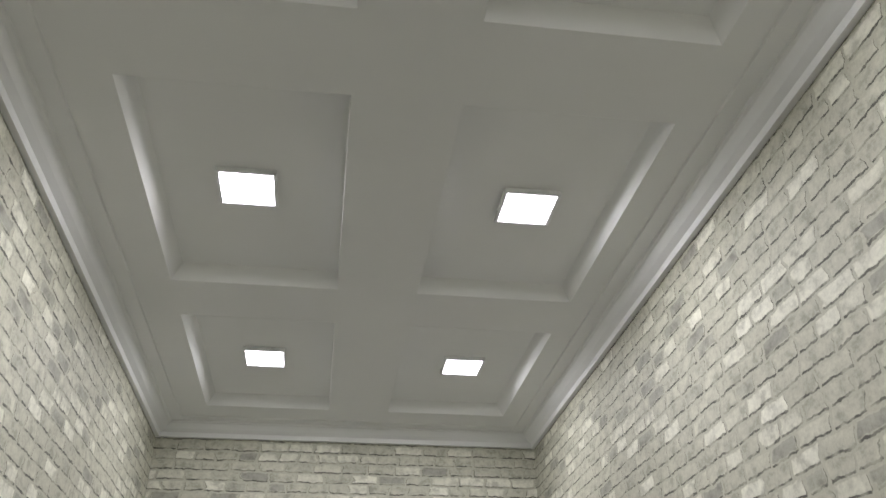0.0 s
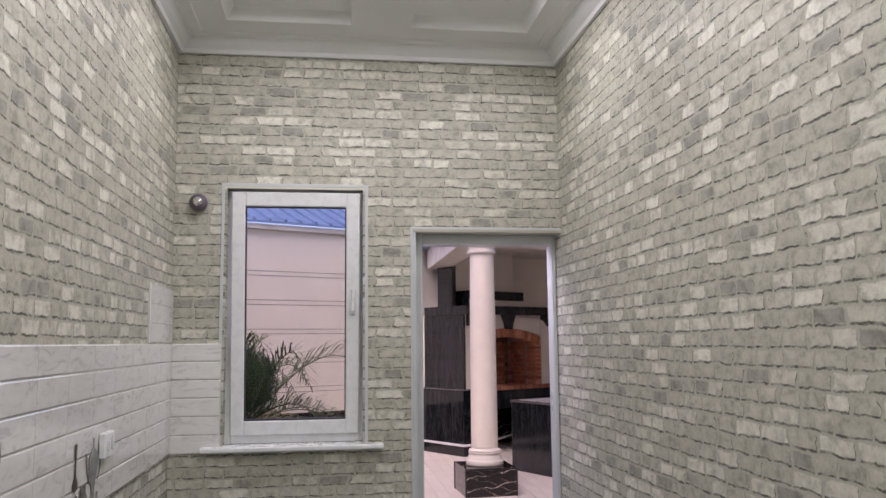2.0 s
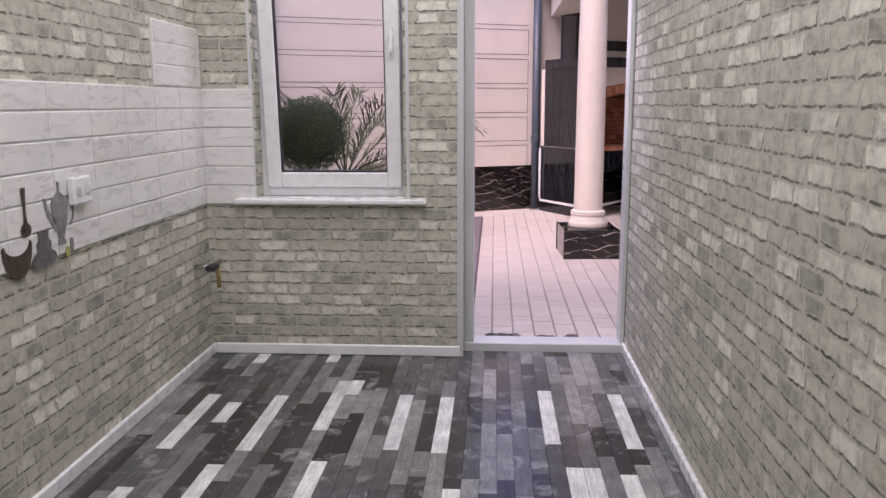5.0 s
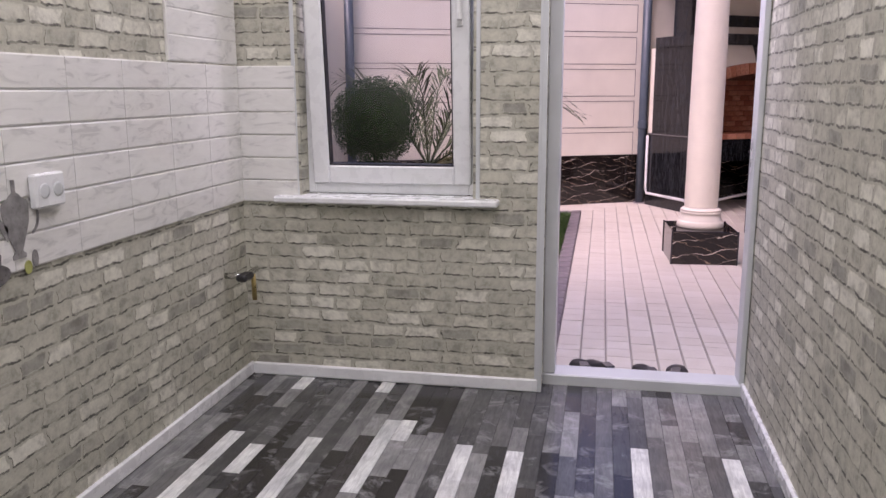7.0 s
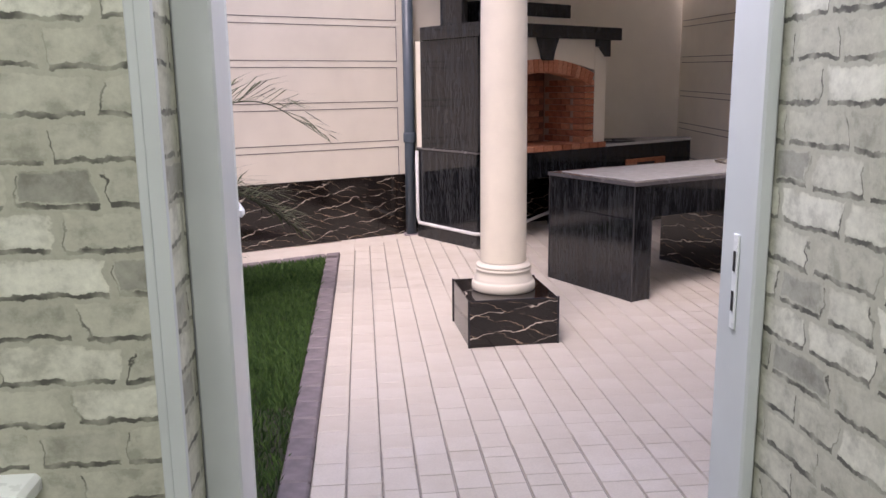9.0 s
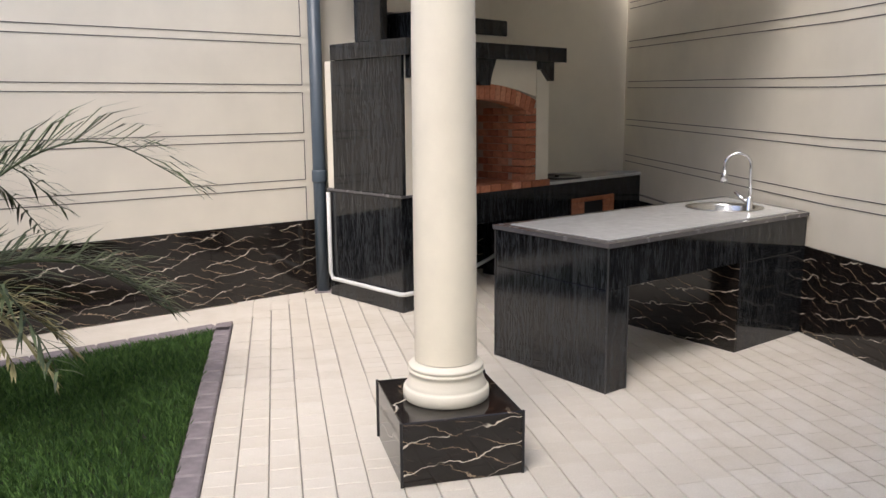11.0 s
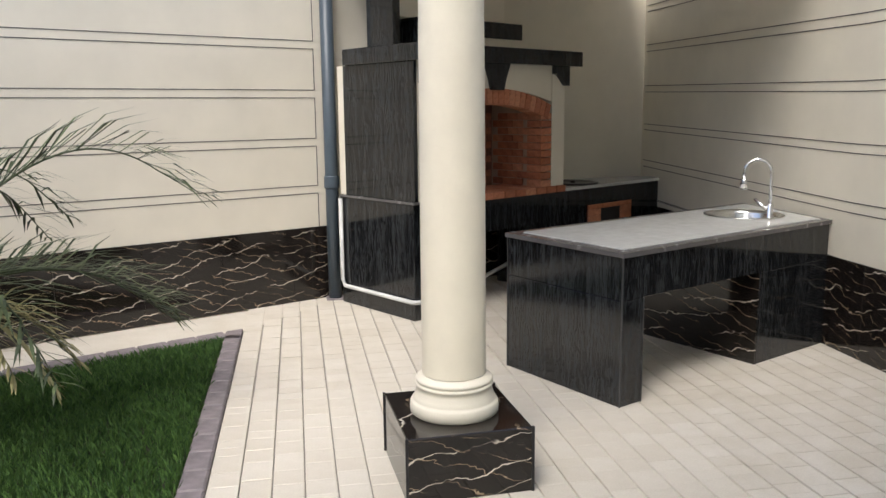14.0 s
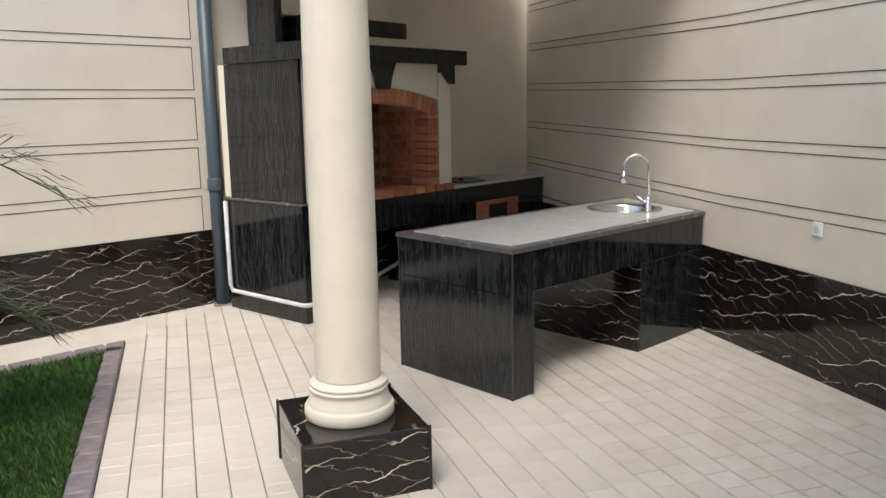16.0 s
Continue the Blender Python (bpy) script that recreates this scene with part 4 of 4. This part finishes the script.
for u0, u1, flip in ((0.06, 0.24, 0), (0.72, 0.98, 1), (1.53, 1.71, 0)):
    if flip:
        pts = [(u0, 1.90), (u1, 1.90), (u1 - 0.05, 1.78), (u1 - 0.07, 1.70), (u0 + 0.07, 1.70), (u0 + 0.05, 1.78)]
    else:
        s = 1 if u0 > 1 else -1
        a, b = (u0, u1) if s > 0 else (u1, u0)
        pts = [(a, 1.90), (b, 1.90), (b, 1.745), (b - s * 0.04, 1.745), (a + s * 0.05, 1.83), (a, 1.84)]
    bm = bmesh.new()
    f = bm.faces.new([bm.verts.new((x, -0.045, z)) for x, z in pts])
    r = bmesh.ops.extrude_face_region(bm, geom=[f])
    for v in r["geom"]:
        if isinstance(v, bmesh.types.BMVert):
            v.co.y = -0.001
    bmesh.ops.recalc_face_normals(bm, faces=bm.faces)
    part("corbel", bm, M["stone"], fp, "black stone corbel")
part("hood_step", box(0.421, 1.60, 0.33, 0.74, 2.02, 2.13, 0.003), M["plaster"], fp)
part("hood_side", box(0.40, 0.42, 0.32, 0.74, 2.021, 2.26, 0.002), M["stone"], fp, "black stone cladding")
part("hood_cap", box(0.421, 1.52, 0.322, 0.74, 2.13, 2.26, 0.004), M["stone"], fp, "black stone cap")
part("chimney", box(0.271, 1.43, 0.45, 0.76, 2.26, 2.83, 0.003), M["plaster"], fp, "cream plastered chimney")
part("chimney_side", box(0.20, 0.27, 0.44, 0.77, 2.02, 2.83, 0.003), M["stone"], fp, "black stone chimney cladding")
part("firebox_back", box(0.331, 1.5, 0.60, 0.66, H - 0.04, 1.75), M["soot"], fp, "sooty firebox back")
part("firebox_roof", box(0.18, 1.52, 0.12, 0.60, 1.60, 1.66), M["soot"], fp)
part("firebox_side", box(0.18, 0.27, 0.12, 0.60, H - 0.04, 1.6), M["mortar"], fp)
part("firebox_side", box(1.43, 1.52, 0.12, 0.60, H - 0.04, 1.6), M["mortar"], fp)
part("water_pipe", tube([(-0.025, 0.88, 0.86), (-0.025, 0.88, 0.2), (-0.025, 0.85, 0.15), (-0.025, 0.0, 0.15), (0.0, -0.03, 0.15), (0.3, -0.03, 0.15), (1.4, 0.45, 0.16), (1.55, 0.45, 0.2)], 0.017, 12), M["white_pipe"], fp, "grey-white water pipe")
# Bricks of the fireplace, built and shared
bl, bh, bd = 0.205, 0.062, 0.10
jamb = mesh_of("brick", box(0, 0.133, 0, 0.16, 0, bh - 0.006, 0.004), M["brick"])
header = mesh_of("brick", box(0, 0.012, 0.003, 0.117, 0, bh - 0.006, 0.003), M["brick"])
rear = mesh_of("brick", box(0.003, 0.117, 0, 0.012, 0, bh - 0.006, 0.003), M["brick"])
hearth = mesh_of("brick", box(0.003, 0.117, 0, 0.24, 0, 0.055, 0.004), M["brick"])
wedge = mesh_of("brick", box(-0.03, 0.03, 0, 0.14, 0, 0.125, 0.004), M["brick"])
for k in range(10):
    z = H + 0.016 + k * bh
    for x in (0.172, 1.395):
        piece("brick", jamb, fp, pose(x, -0.006 + (k % 2) * 0.002, z))
    for j in range(4):
        y = 0.16 + j * 0.12 - (k % 2) * 0.06 + 0.06
        if y + 0.117 < 0.60:
            piece("brick", header, fp, pose(1.418, y, z))
            piece("brick", header, fp, pose(0.27, y, z))
    for j in range(10):
        x = 0.27 + j * 0.12 - (k % 2) * 0.06
        if 0.26 < x and x + 0.12 < 1.45:
            piece("brick", rear, fp, pose(x, 0.588, z))
for k in range(12):
    piece("brick", hearth, fp, pose(0.18 + k * 0.1275, -0.028, H - 0.04))
    piece("brick", hearth, fp, pose(0.18 + k * 0.1275, 0.22, H - 0.04))
for k in range(21):
    a = (k - 10) / 10 * math.asin(0.60 / RAD)
    piece("brick", wedge, fp, pose(0.85 + RAD * math.sin(a), -0.008, CZ + RAD * math.cos(a), 0, math.degrees(a), 0))
# Stove opening framed in brick
for b in ((2.02, 2.67, 0.66, 0.70), (2.02, 2.20, 0.60, 0.657), (2.50, 2.67, 0.60, 0.657), (2.02, 2.20, 0.54, 0.597), (2.50, 2.67, 0.54, 0.597)):
    part("stove_brick", box(b[0], b[1], -0.035, -0.019, b[2], b[3], 0.003), M["brick"], fp)
# No real hole: a flat black plate gives the opening's dark inside
part("stove_hole_shade", box(2.2, 2.5, -0.024, -0.019, 0.54, 0.658), M["black"], fp, "black plate for the shade inside the stove opening")
wok = thing("stove_lid", "round dark cast iron stove ring on the counter", "stove ring", pose(1.78, 11.03, ZG + H - 0.012, 0, 0, 32) @ pose(2.08, 0.20, 0))
part("ring", lathe(((0.23, 0), (0.235, 0.012), (0.2, 0.018), (0.19, 0.01), (0.05, 0.008)), 40), M["iron"], wok)
part("knob", lathe(((0.02, 0.007), (0.024, 0.025), (0.01, 0.03)), 16), M["iron"], wok)

# ---- shoes at the threshold ----
def shoe(x, y, rz):
    s = thing("shoe", "black leather shoe standing at the threshold", "shoe", pose(x, y, ZG + 0.002, 0, 0, rz) @ Matrix.Diagonal((1.2, 1.0, 1.08, 1.0)), "shoes at the door")
    bm = bmesh.new()
    rows = []
    prof = ((0.0, 0.032, 0.075), (0.03, 0.038, 0.085), (0.10, 0.036, 0.08), (0.16, 0.043, 0.062), (0.22, 0.046, 0.05), (0.27, 0.034, 0.042), (0.285, 0.015, 0.035))
    for l, w, hh in prof:
        rows.append([bm.verts.new((w * math.cos(radians(a)), l, 0.02 + (hh - 0.02) * math.sin(radians(a)) ** 0.7)) for a in range(0, 181, 20)])
    for a, b in zip(rows, rows[1:]):
        for k in range(len(a) - 1):
            bm.faces.new((a[k], a[k + 1], b[k + 1], b[k])).smooth = True
        bm.faces.new((a[-1], a[0], b[0], b[-1]))
    bm.faces.new(rows[0]); bm.faces.new(rows[-1][::-1])
    bmesh.ops.recalc_face_normals(bm, faces=bm.faces)
    part("upper", bm, M["black"], s)
    part("sole", prism([(0.034, -0.004), (0.04, 0.05), (0.036, 0.11), (0.047, 0.2), (0.036, 0.272), (0.0, 0.292), (-0.036, 0.272), (-0.047, 0.2), (-0.036, 0.11), (-0.04, 0.05), (-0.034, -0.004)], 0, 0.021, 0.004), M["iron"], s, "dark rubber sole")
    part("lining", box(-0.02, 0.02, 0.02, 0.085, 0.078, 0.087, 0.003), M["border"], s, "worn shoe lining")


for x, y, r in ((0.70, 5.27, 8), (0.83, 5.29, 24), (1.03, 5.25, 12), (1.125, 5.27, -8)):
    shoe(x, y, r)

# ---- planting ----
rng = random.Random(4)
bush = thing("boxwood_ball", "clipped dark green boxwood ball on a short stem", "shrub", pose(-0.63, 6.3, ZG - 0.02))
part("stem", tube(((0, 0, 0), (0.01, 0, 0.5), (0, 0.01, 1.2)), 0.025, 10, 0.7), M["bark"], bush)
verts, faces = [], []
for i in range(15000):
    d = Vector((rng.gauss(0, 1), rng.gauss(0, 1), rng.gauss(0, 1))).normalized()
    r = (0.265 + 0.016 * noise.noise(d * 5)) * (1 - 0.28 * rng.random() ** 2.2) * (1.0 + (0.05 if rng.random() < 0.06 else 0))
    p = Vector((0, 0, 1.26)) + d * r
    a = Vector((rng.uniform(-1, 1), rng.uniform(-1, 1), rng.uniform(-1, 1))).normalized()
    s = (a - d * a.dot(d) * 0.6).normalized()
    w = s.cross(d).normalized() * 0.0045
    L = 0.018
    k = len(verts)
    verts += [p, p + s * L * 0.5 + w, p + s * L, p + s * L * 0.5 - w]
    faces.append((k, k + 1, k + 2, k + 3))
me = bpy.data.meshes.new("crown")
me.from_pydata([tuple(v) for v in verts], [], faces)
me.materials.append(M["box"])
o = new("crown", me)
o.parent = bush
bm = bmesh.new()
bmesh.ops.create_icosphere(bm, subdivisions=3, radius=0.205)
bmesh.ops.translate(bm, verts=bm.verts, vec=(0, 0, 1.26))
part("inner_crown", bm, M["soil"], bush, "dark twiggy inside of the bush")


def frond(length, lift, droop, dry, rr):
    """One feather leaf along +x: midrib and leaflets."""
    verts, faces = [], []
    n = 30
    mid = []
    for i in range(n + 1):
        t = i / n
        mid.append(Vector((length * t * (1 - 0.12 * t), 0.05 * math.sin(t * 3) * rr.uniform(0.8, 1.2), lift * math.sin(min(1, t * 1.15) * math.pi * 0.55) - droop * t**2.6)))
    for i, p in enumerate(mid[3:], 3):
        t = i / n
        tan = (mid[min(i + 1, n)] - mid[i - 1]).normalized()
        side = Vector((0, 1, 0))
        L = length * (0.10 + 0.20 * math.sin(math.pi * min(1, t * 0.95 + 0.03)))
        for sg in (1, -1):
            for rep in range(1 if i % 3 else 2):
                q = p + tan * rr.uniform(-0.01, 0.01)
                d = (tan * rr.uniform(0.75, 1.05) + side * sg * rr.uniform(0.45, 0.8) + Vector((0, 0, rr.uniform(0.0, 0.75)))).normalized()
                ll = L * rr.uniform(0.75, 1.1)
                bend = Vector((0, 0, -0.18 * ll * rr.uniform(0.5, 1.4)))
                w = d.cross(Vector((0, 0, 1))).normalized() * 0.0075
                m1, tip = q + d * ll * 0.55, q + d * ll + bend
                k = len(verts)
                verts += [q - w * 0.5, q + w * 0.5, m1 + w, m1 - w, tip]
                faces += [(k, k + 1, k + 2, k + 3), (k + 3, k + 2, k + 4)]
    return mid, verts, faces


palm = thing("palm", "young feather palm with arching fronds and dry lower leaves", "palm", pose(-0.854, 8.897, ZG - 0.02))
part("trunk", lathe(((0.11, 0), (0.12, 0.2), (0.10, 0.5), (0.05, 0.75)), 14), M["bark"], palm)
rr = random.Random(11)
for k, (az, L, lift, droop, dry) in enumerate(((11.5, 1.56, 0.84, 0.36, 0), (41, 1.63, 0.19, 0.41, 0), (28, 1.45, 0.24, 0.42, 0), (48, 1.1, 0.75, 0.4, 0), (62, 1.2, 0.7, 0.5, 0), (100, 1.2, 0.75, 0.5, 0), (140, 1.2, 0.8, 0.5, 0), (185, 1.2, 1.0, 0.5, 0), (228, 1.2, 0.8, 0.4, 0), (268, 1.1, 1.0, 0.4, 0), (310, 1.15, 0.9, 0.4, 0), (-30, 1.15, 0.35, 0.5, 0), (-18, 0.75, 0.2, 0.4, 1), (9, 0.8, 0.12, 0.5, 1), (34, 0.95, 0.1, 0.45, 1), (80, 0.9, 0.95, 0.2, 0), (118, 1.0, 0.85, 0.2, 0))):
    mid, vs, fs = frond(L, lift, droop, dry, rr)
    me = bpy.data.meshes.new("frond")
    me.from_pydata([tuple(v) for v in vs], [], fs)
    me.materials.append(M["palm_dry" if dry else "palm"])
    o = new("frond", me)
    o.parent = palm
    o.matrix_basis = pose(0, 0, 0.726, 0, 0, az)
    part("midrib", tube(mid, 0.009, 6, 0.25), M["palm_dry" if dry else "palm"], o)

# Lawn
verts, faces = [], []
nr = np.random.RandomState(3)
LAWN = [(-1.0, 7.5, 0.41, 11.0, 46000, 0.05), (-1.2, 5.35, 0.41, 7.5, 12000, 0.05), (-3.5, 5.35, -1.0, 10.3, 12000, 0.055)]
for x0, y0, x1, y1, count, hh in LAWN:
    for x, y, a, l, b in zip(nr.uniform(x0, x1, count), nr.uniform(y0, y1, count), nr.uniform(0, 6.283, count), nr.uniform(0.5, 1.3, count), nr.uniform(0.1, 0.75, count)):
        if y > 10.86 + (x - 0.42) * 0.477:
            continue
        c, s = math.cos(a), math.sin(a)
        L = hh * l
        z = ZG - 0.02
        k = len(verts)
        w = 0.0029
        verts += [(x - s * w, y + c * w, z), (x + s * w, y - c * w, z), (x + c * L * b * 0.4 + s * w * 0.7, y + s * L * b * 0.4 - c * w * 0.7, z + L * 0.65), (x + c * L * b, y + s * L * b, z + L)]
        faces += [(k, k + 1, k + 2), (k, k + 2, k + 3)]
me = bpy.data.meshes.new("lawn_grass")
me.from_pydata(verts, [], faces)
me.materials.append(M["grass"])
tagged(new("lawn_grass", me), "short green lawn grass", "grass", kind="stuff")

# ---- tiles of the splashback ----
def marbled_tile(w):
    bm = bmesh.new()
    e, h0, h1, hh = 0.006, 0.0072, 0.0098, 0.101
    o = [bm.verts.new((h0, y, z)) for y, z in ((0.0003, 0.001), (w - 0.0003, 0.001), (w - 0.0003, hh - 0.001), (0.0003, hh - 0.001))]
    i2 = [bm.verts.new((h1, y, z)) for y, z in ((0.0012, e), (w - 0.0012, e), (w - 0.0012, hh - e), (0.0012, hh - e))]
    b = [bm.verts.new((0, v.co.y, v.co.z)) for v in o]
    bm.faces.new(i2); bm.faces.new(b[::-1])
    for k in range(4):
        bm.faces.new((o[k], o[(k + 1) % 4], i2[(k + 1) % 4], i2[k]))
        bm.faces.new((b[k], b[(k + 1) % 4], o[(k + 1) % 4], o[k]))
    bmesh.ops.recalc_face_normals(bm, faces=bm.faces)
    return mesh_of("tile", bm, M["tile"])


TZ = 0.835
splash = tagged(new("splashback"), "white marbled bevelled wall tiles above the worktop height", "tiled wall", kind="structure")
tile_l, tile_s, tile_p = marbled_tile(0.3), marbled_tile(0.27), marbled_tile(0.58)
for r in range(6):
    for k in range(13):
        piece("tile", tile_l, splash, pose(XL, YW - 0.012 - 0.3 * (k + 1), TZ + r * 0.102))
    piece("tile", tile_s, splash, pose(XL + 0.004, YW, TZ + r * 0.102, 0, 0, -90))
for r in range(3):
    for k in range(1):
        piece("tile", tile_p, splash, pose(XL, YW - 0.012 - 0.58 * (k + 1), TZ + 0.614 + r * 0.099))
part("grout", box(0.0, 0.003, YW - 3.92, YW - 0.002, TZ, TZ + 0.61), M["grout"], splash).location.x = XL
part("edge_strip", box(XL, XL + 0.012, YW - 0.605, YW - 0.593, TZ + 0.614, TZ + 0.911, 0.002), M["grout"], splash)

# ---- floor strips ----
SW = 0.0655
NC = 35
WHITE = {(3, 3.65), (5, 3.93), (8, 3.65), (12, 3.87), (13, 4.3), (17, 3.69), (20, 3.67), (13, 2.95), (27, 3.78), (32, 3.75), (28, 2.95), (29, 2.95), (4, 4.75), (10, 4.78), (7, 2.9), (3, 2.7), (21, 2.75), (24, 2.4), (31, 2.9), (15, 2.2), (9, 2.2)}
rr = random.Random(21)
plank_meshes = {}
rest = bmesh.new()
for c in range(NC):
    x0 = XL + c * SW
    x1 = min(x0 + SW, XR)
    y = YB - rr.uniform(0, 0.4)
    while y < 5.1:
        L = rr.choice((0.22, 0.3, 0.42, 0.43, 0.64, 0.64))
        kind = rr.choices(("plank", "plank_dark"), (0.78, 0.22))[0]
        for wc, wy in WHITE:
            if wc == c:
                if abs(wy - y) < 0.002:
                    L, kind = (0.62 if wy < 4.2 else 0.2), "plank_white"
                    if (wc, wy) == (5, 3.93):
                        L = 0.24
                elif y < wy < y + L + 0.1:
                    L = wy - y
        y1 = min(y + L, 5.1)
        if y1 > 2.3:
            key = (kind, round(y1 - y, 3), round(x1 - x0, 4))
            if key not in plank_meshes:
                plank_meshes[key] = mesh_of("strip", box(0.0006, x1 - x0 - 0.0006, 0.0006, y1 - y - 0.0006, -0.008, 0.0, 0.0008), M[kind])
            piece("strip", plank_meshes[key], floor, pose(x0, y, 0))
        else:
            v0 = [(x0 + 0.0006, y), (x1 - 0.0006, y), (x1 - 0.0006, y1 - 0.0012), (x0 + 0.0006, y1 - 0.0012)]
            rest.faces.new([rest.verts.new((a, b, 0.0)) for a, b in v0])
        y = y1
o = part("far_strips", rest, M["plank_rest"], floor)
o["kind"] = "stuff"

# ---- pavers ----
pave = tagged(new("pavement"), "cream concrete pavers laid in long rows", "pavement", kind="structure")
PW = 0.1363
rr = random.Random(8)
paver_meshes = {}
rest = bmesh.new()
lens = (0.09, 0.138, 0.138, 0.178)
for c in range(30):
    x0 = 0.5305 + c * PW
    y = OUT + 0.03 - rr.uniform(0, 0.2)
    while y < 13.1:
        L = rr.choice(lens)
        if y > OUT and x0 + PW < 4.6:
            if 6.95 < y < 9.6 and x0 < 2.6:
                if L not in paver_meshes:
                    paver_meshes[L] = mesh_of("paver", box(0.0026, PW - 0.0026, 0.0004, L - 0.0004, -0.05, 0.0, 0.0025), M["paver"])
                piece("paver", paver_meshes[L], pave, pose(x0, y, ZG + rr.uniform(-0.0012, 0.0012), rr.uniform(-0.25, 0.25), rr.uniform(-0.3, 0.3)))
            else:
                z = ZG + rr.uniform(-0.001, 0.001)
                e = 0.004
                a, b, c0, d = x0 + 0.0022, x0 + PW - 0.0022, y + 0.0004, y + L - 0.0004
                t4 = [rest.verts.new(v) for v in ((a + e, c0 + 0.002, z), (b - e, c0 + 0.002, z), (b - e, d - 0.002, z), (a + e, d - 0.002, z))]
                l4 = [rest.verts.new(v) for v in ((a, c0, z - 0.02), (b, c0, z - 0.02), (b, d, z - 0.02), (a, d, z - 0.02))]
                rest.faces.new(t4)
                for k in range(4):
                    rest.faces.new((l4[k], l4[(k + 1) % 4], t4[(k + 1) % 4], t4[k]))
        y += L
o = part("far_pavers", rest, M["paver_rest"], pave)
o["kind"] = "stuff"
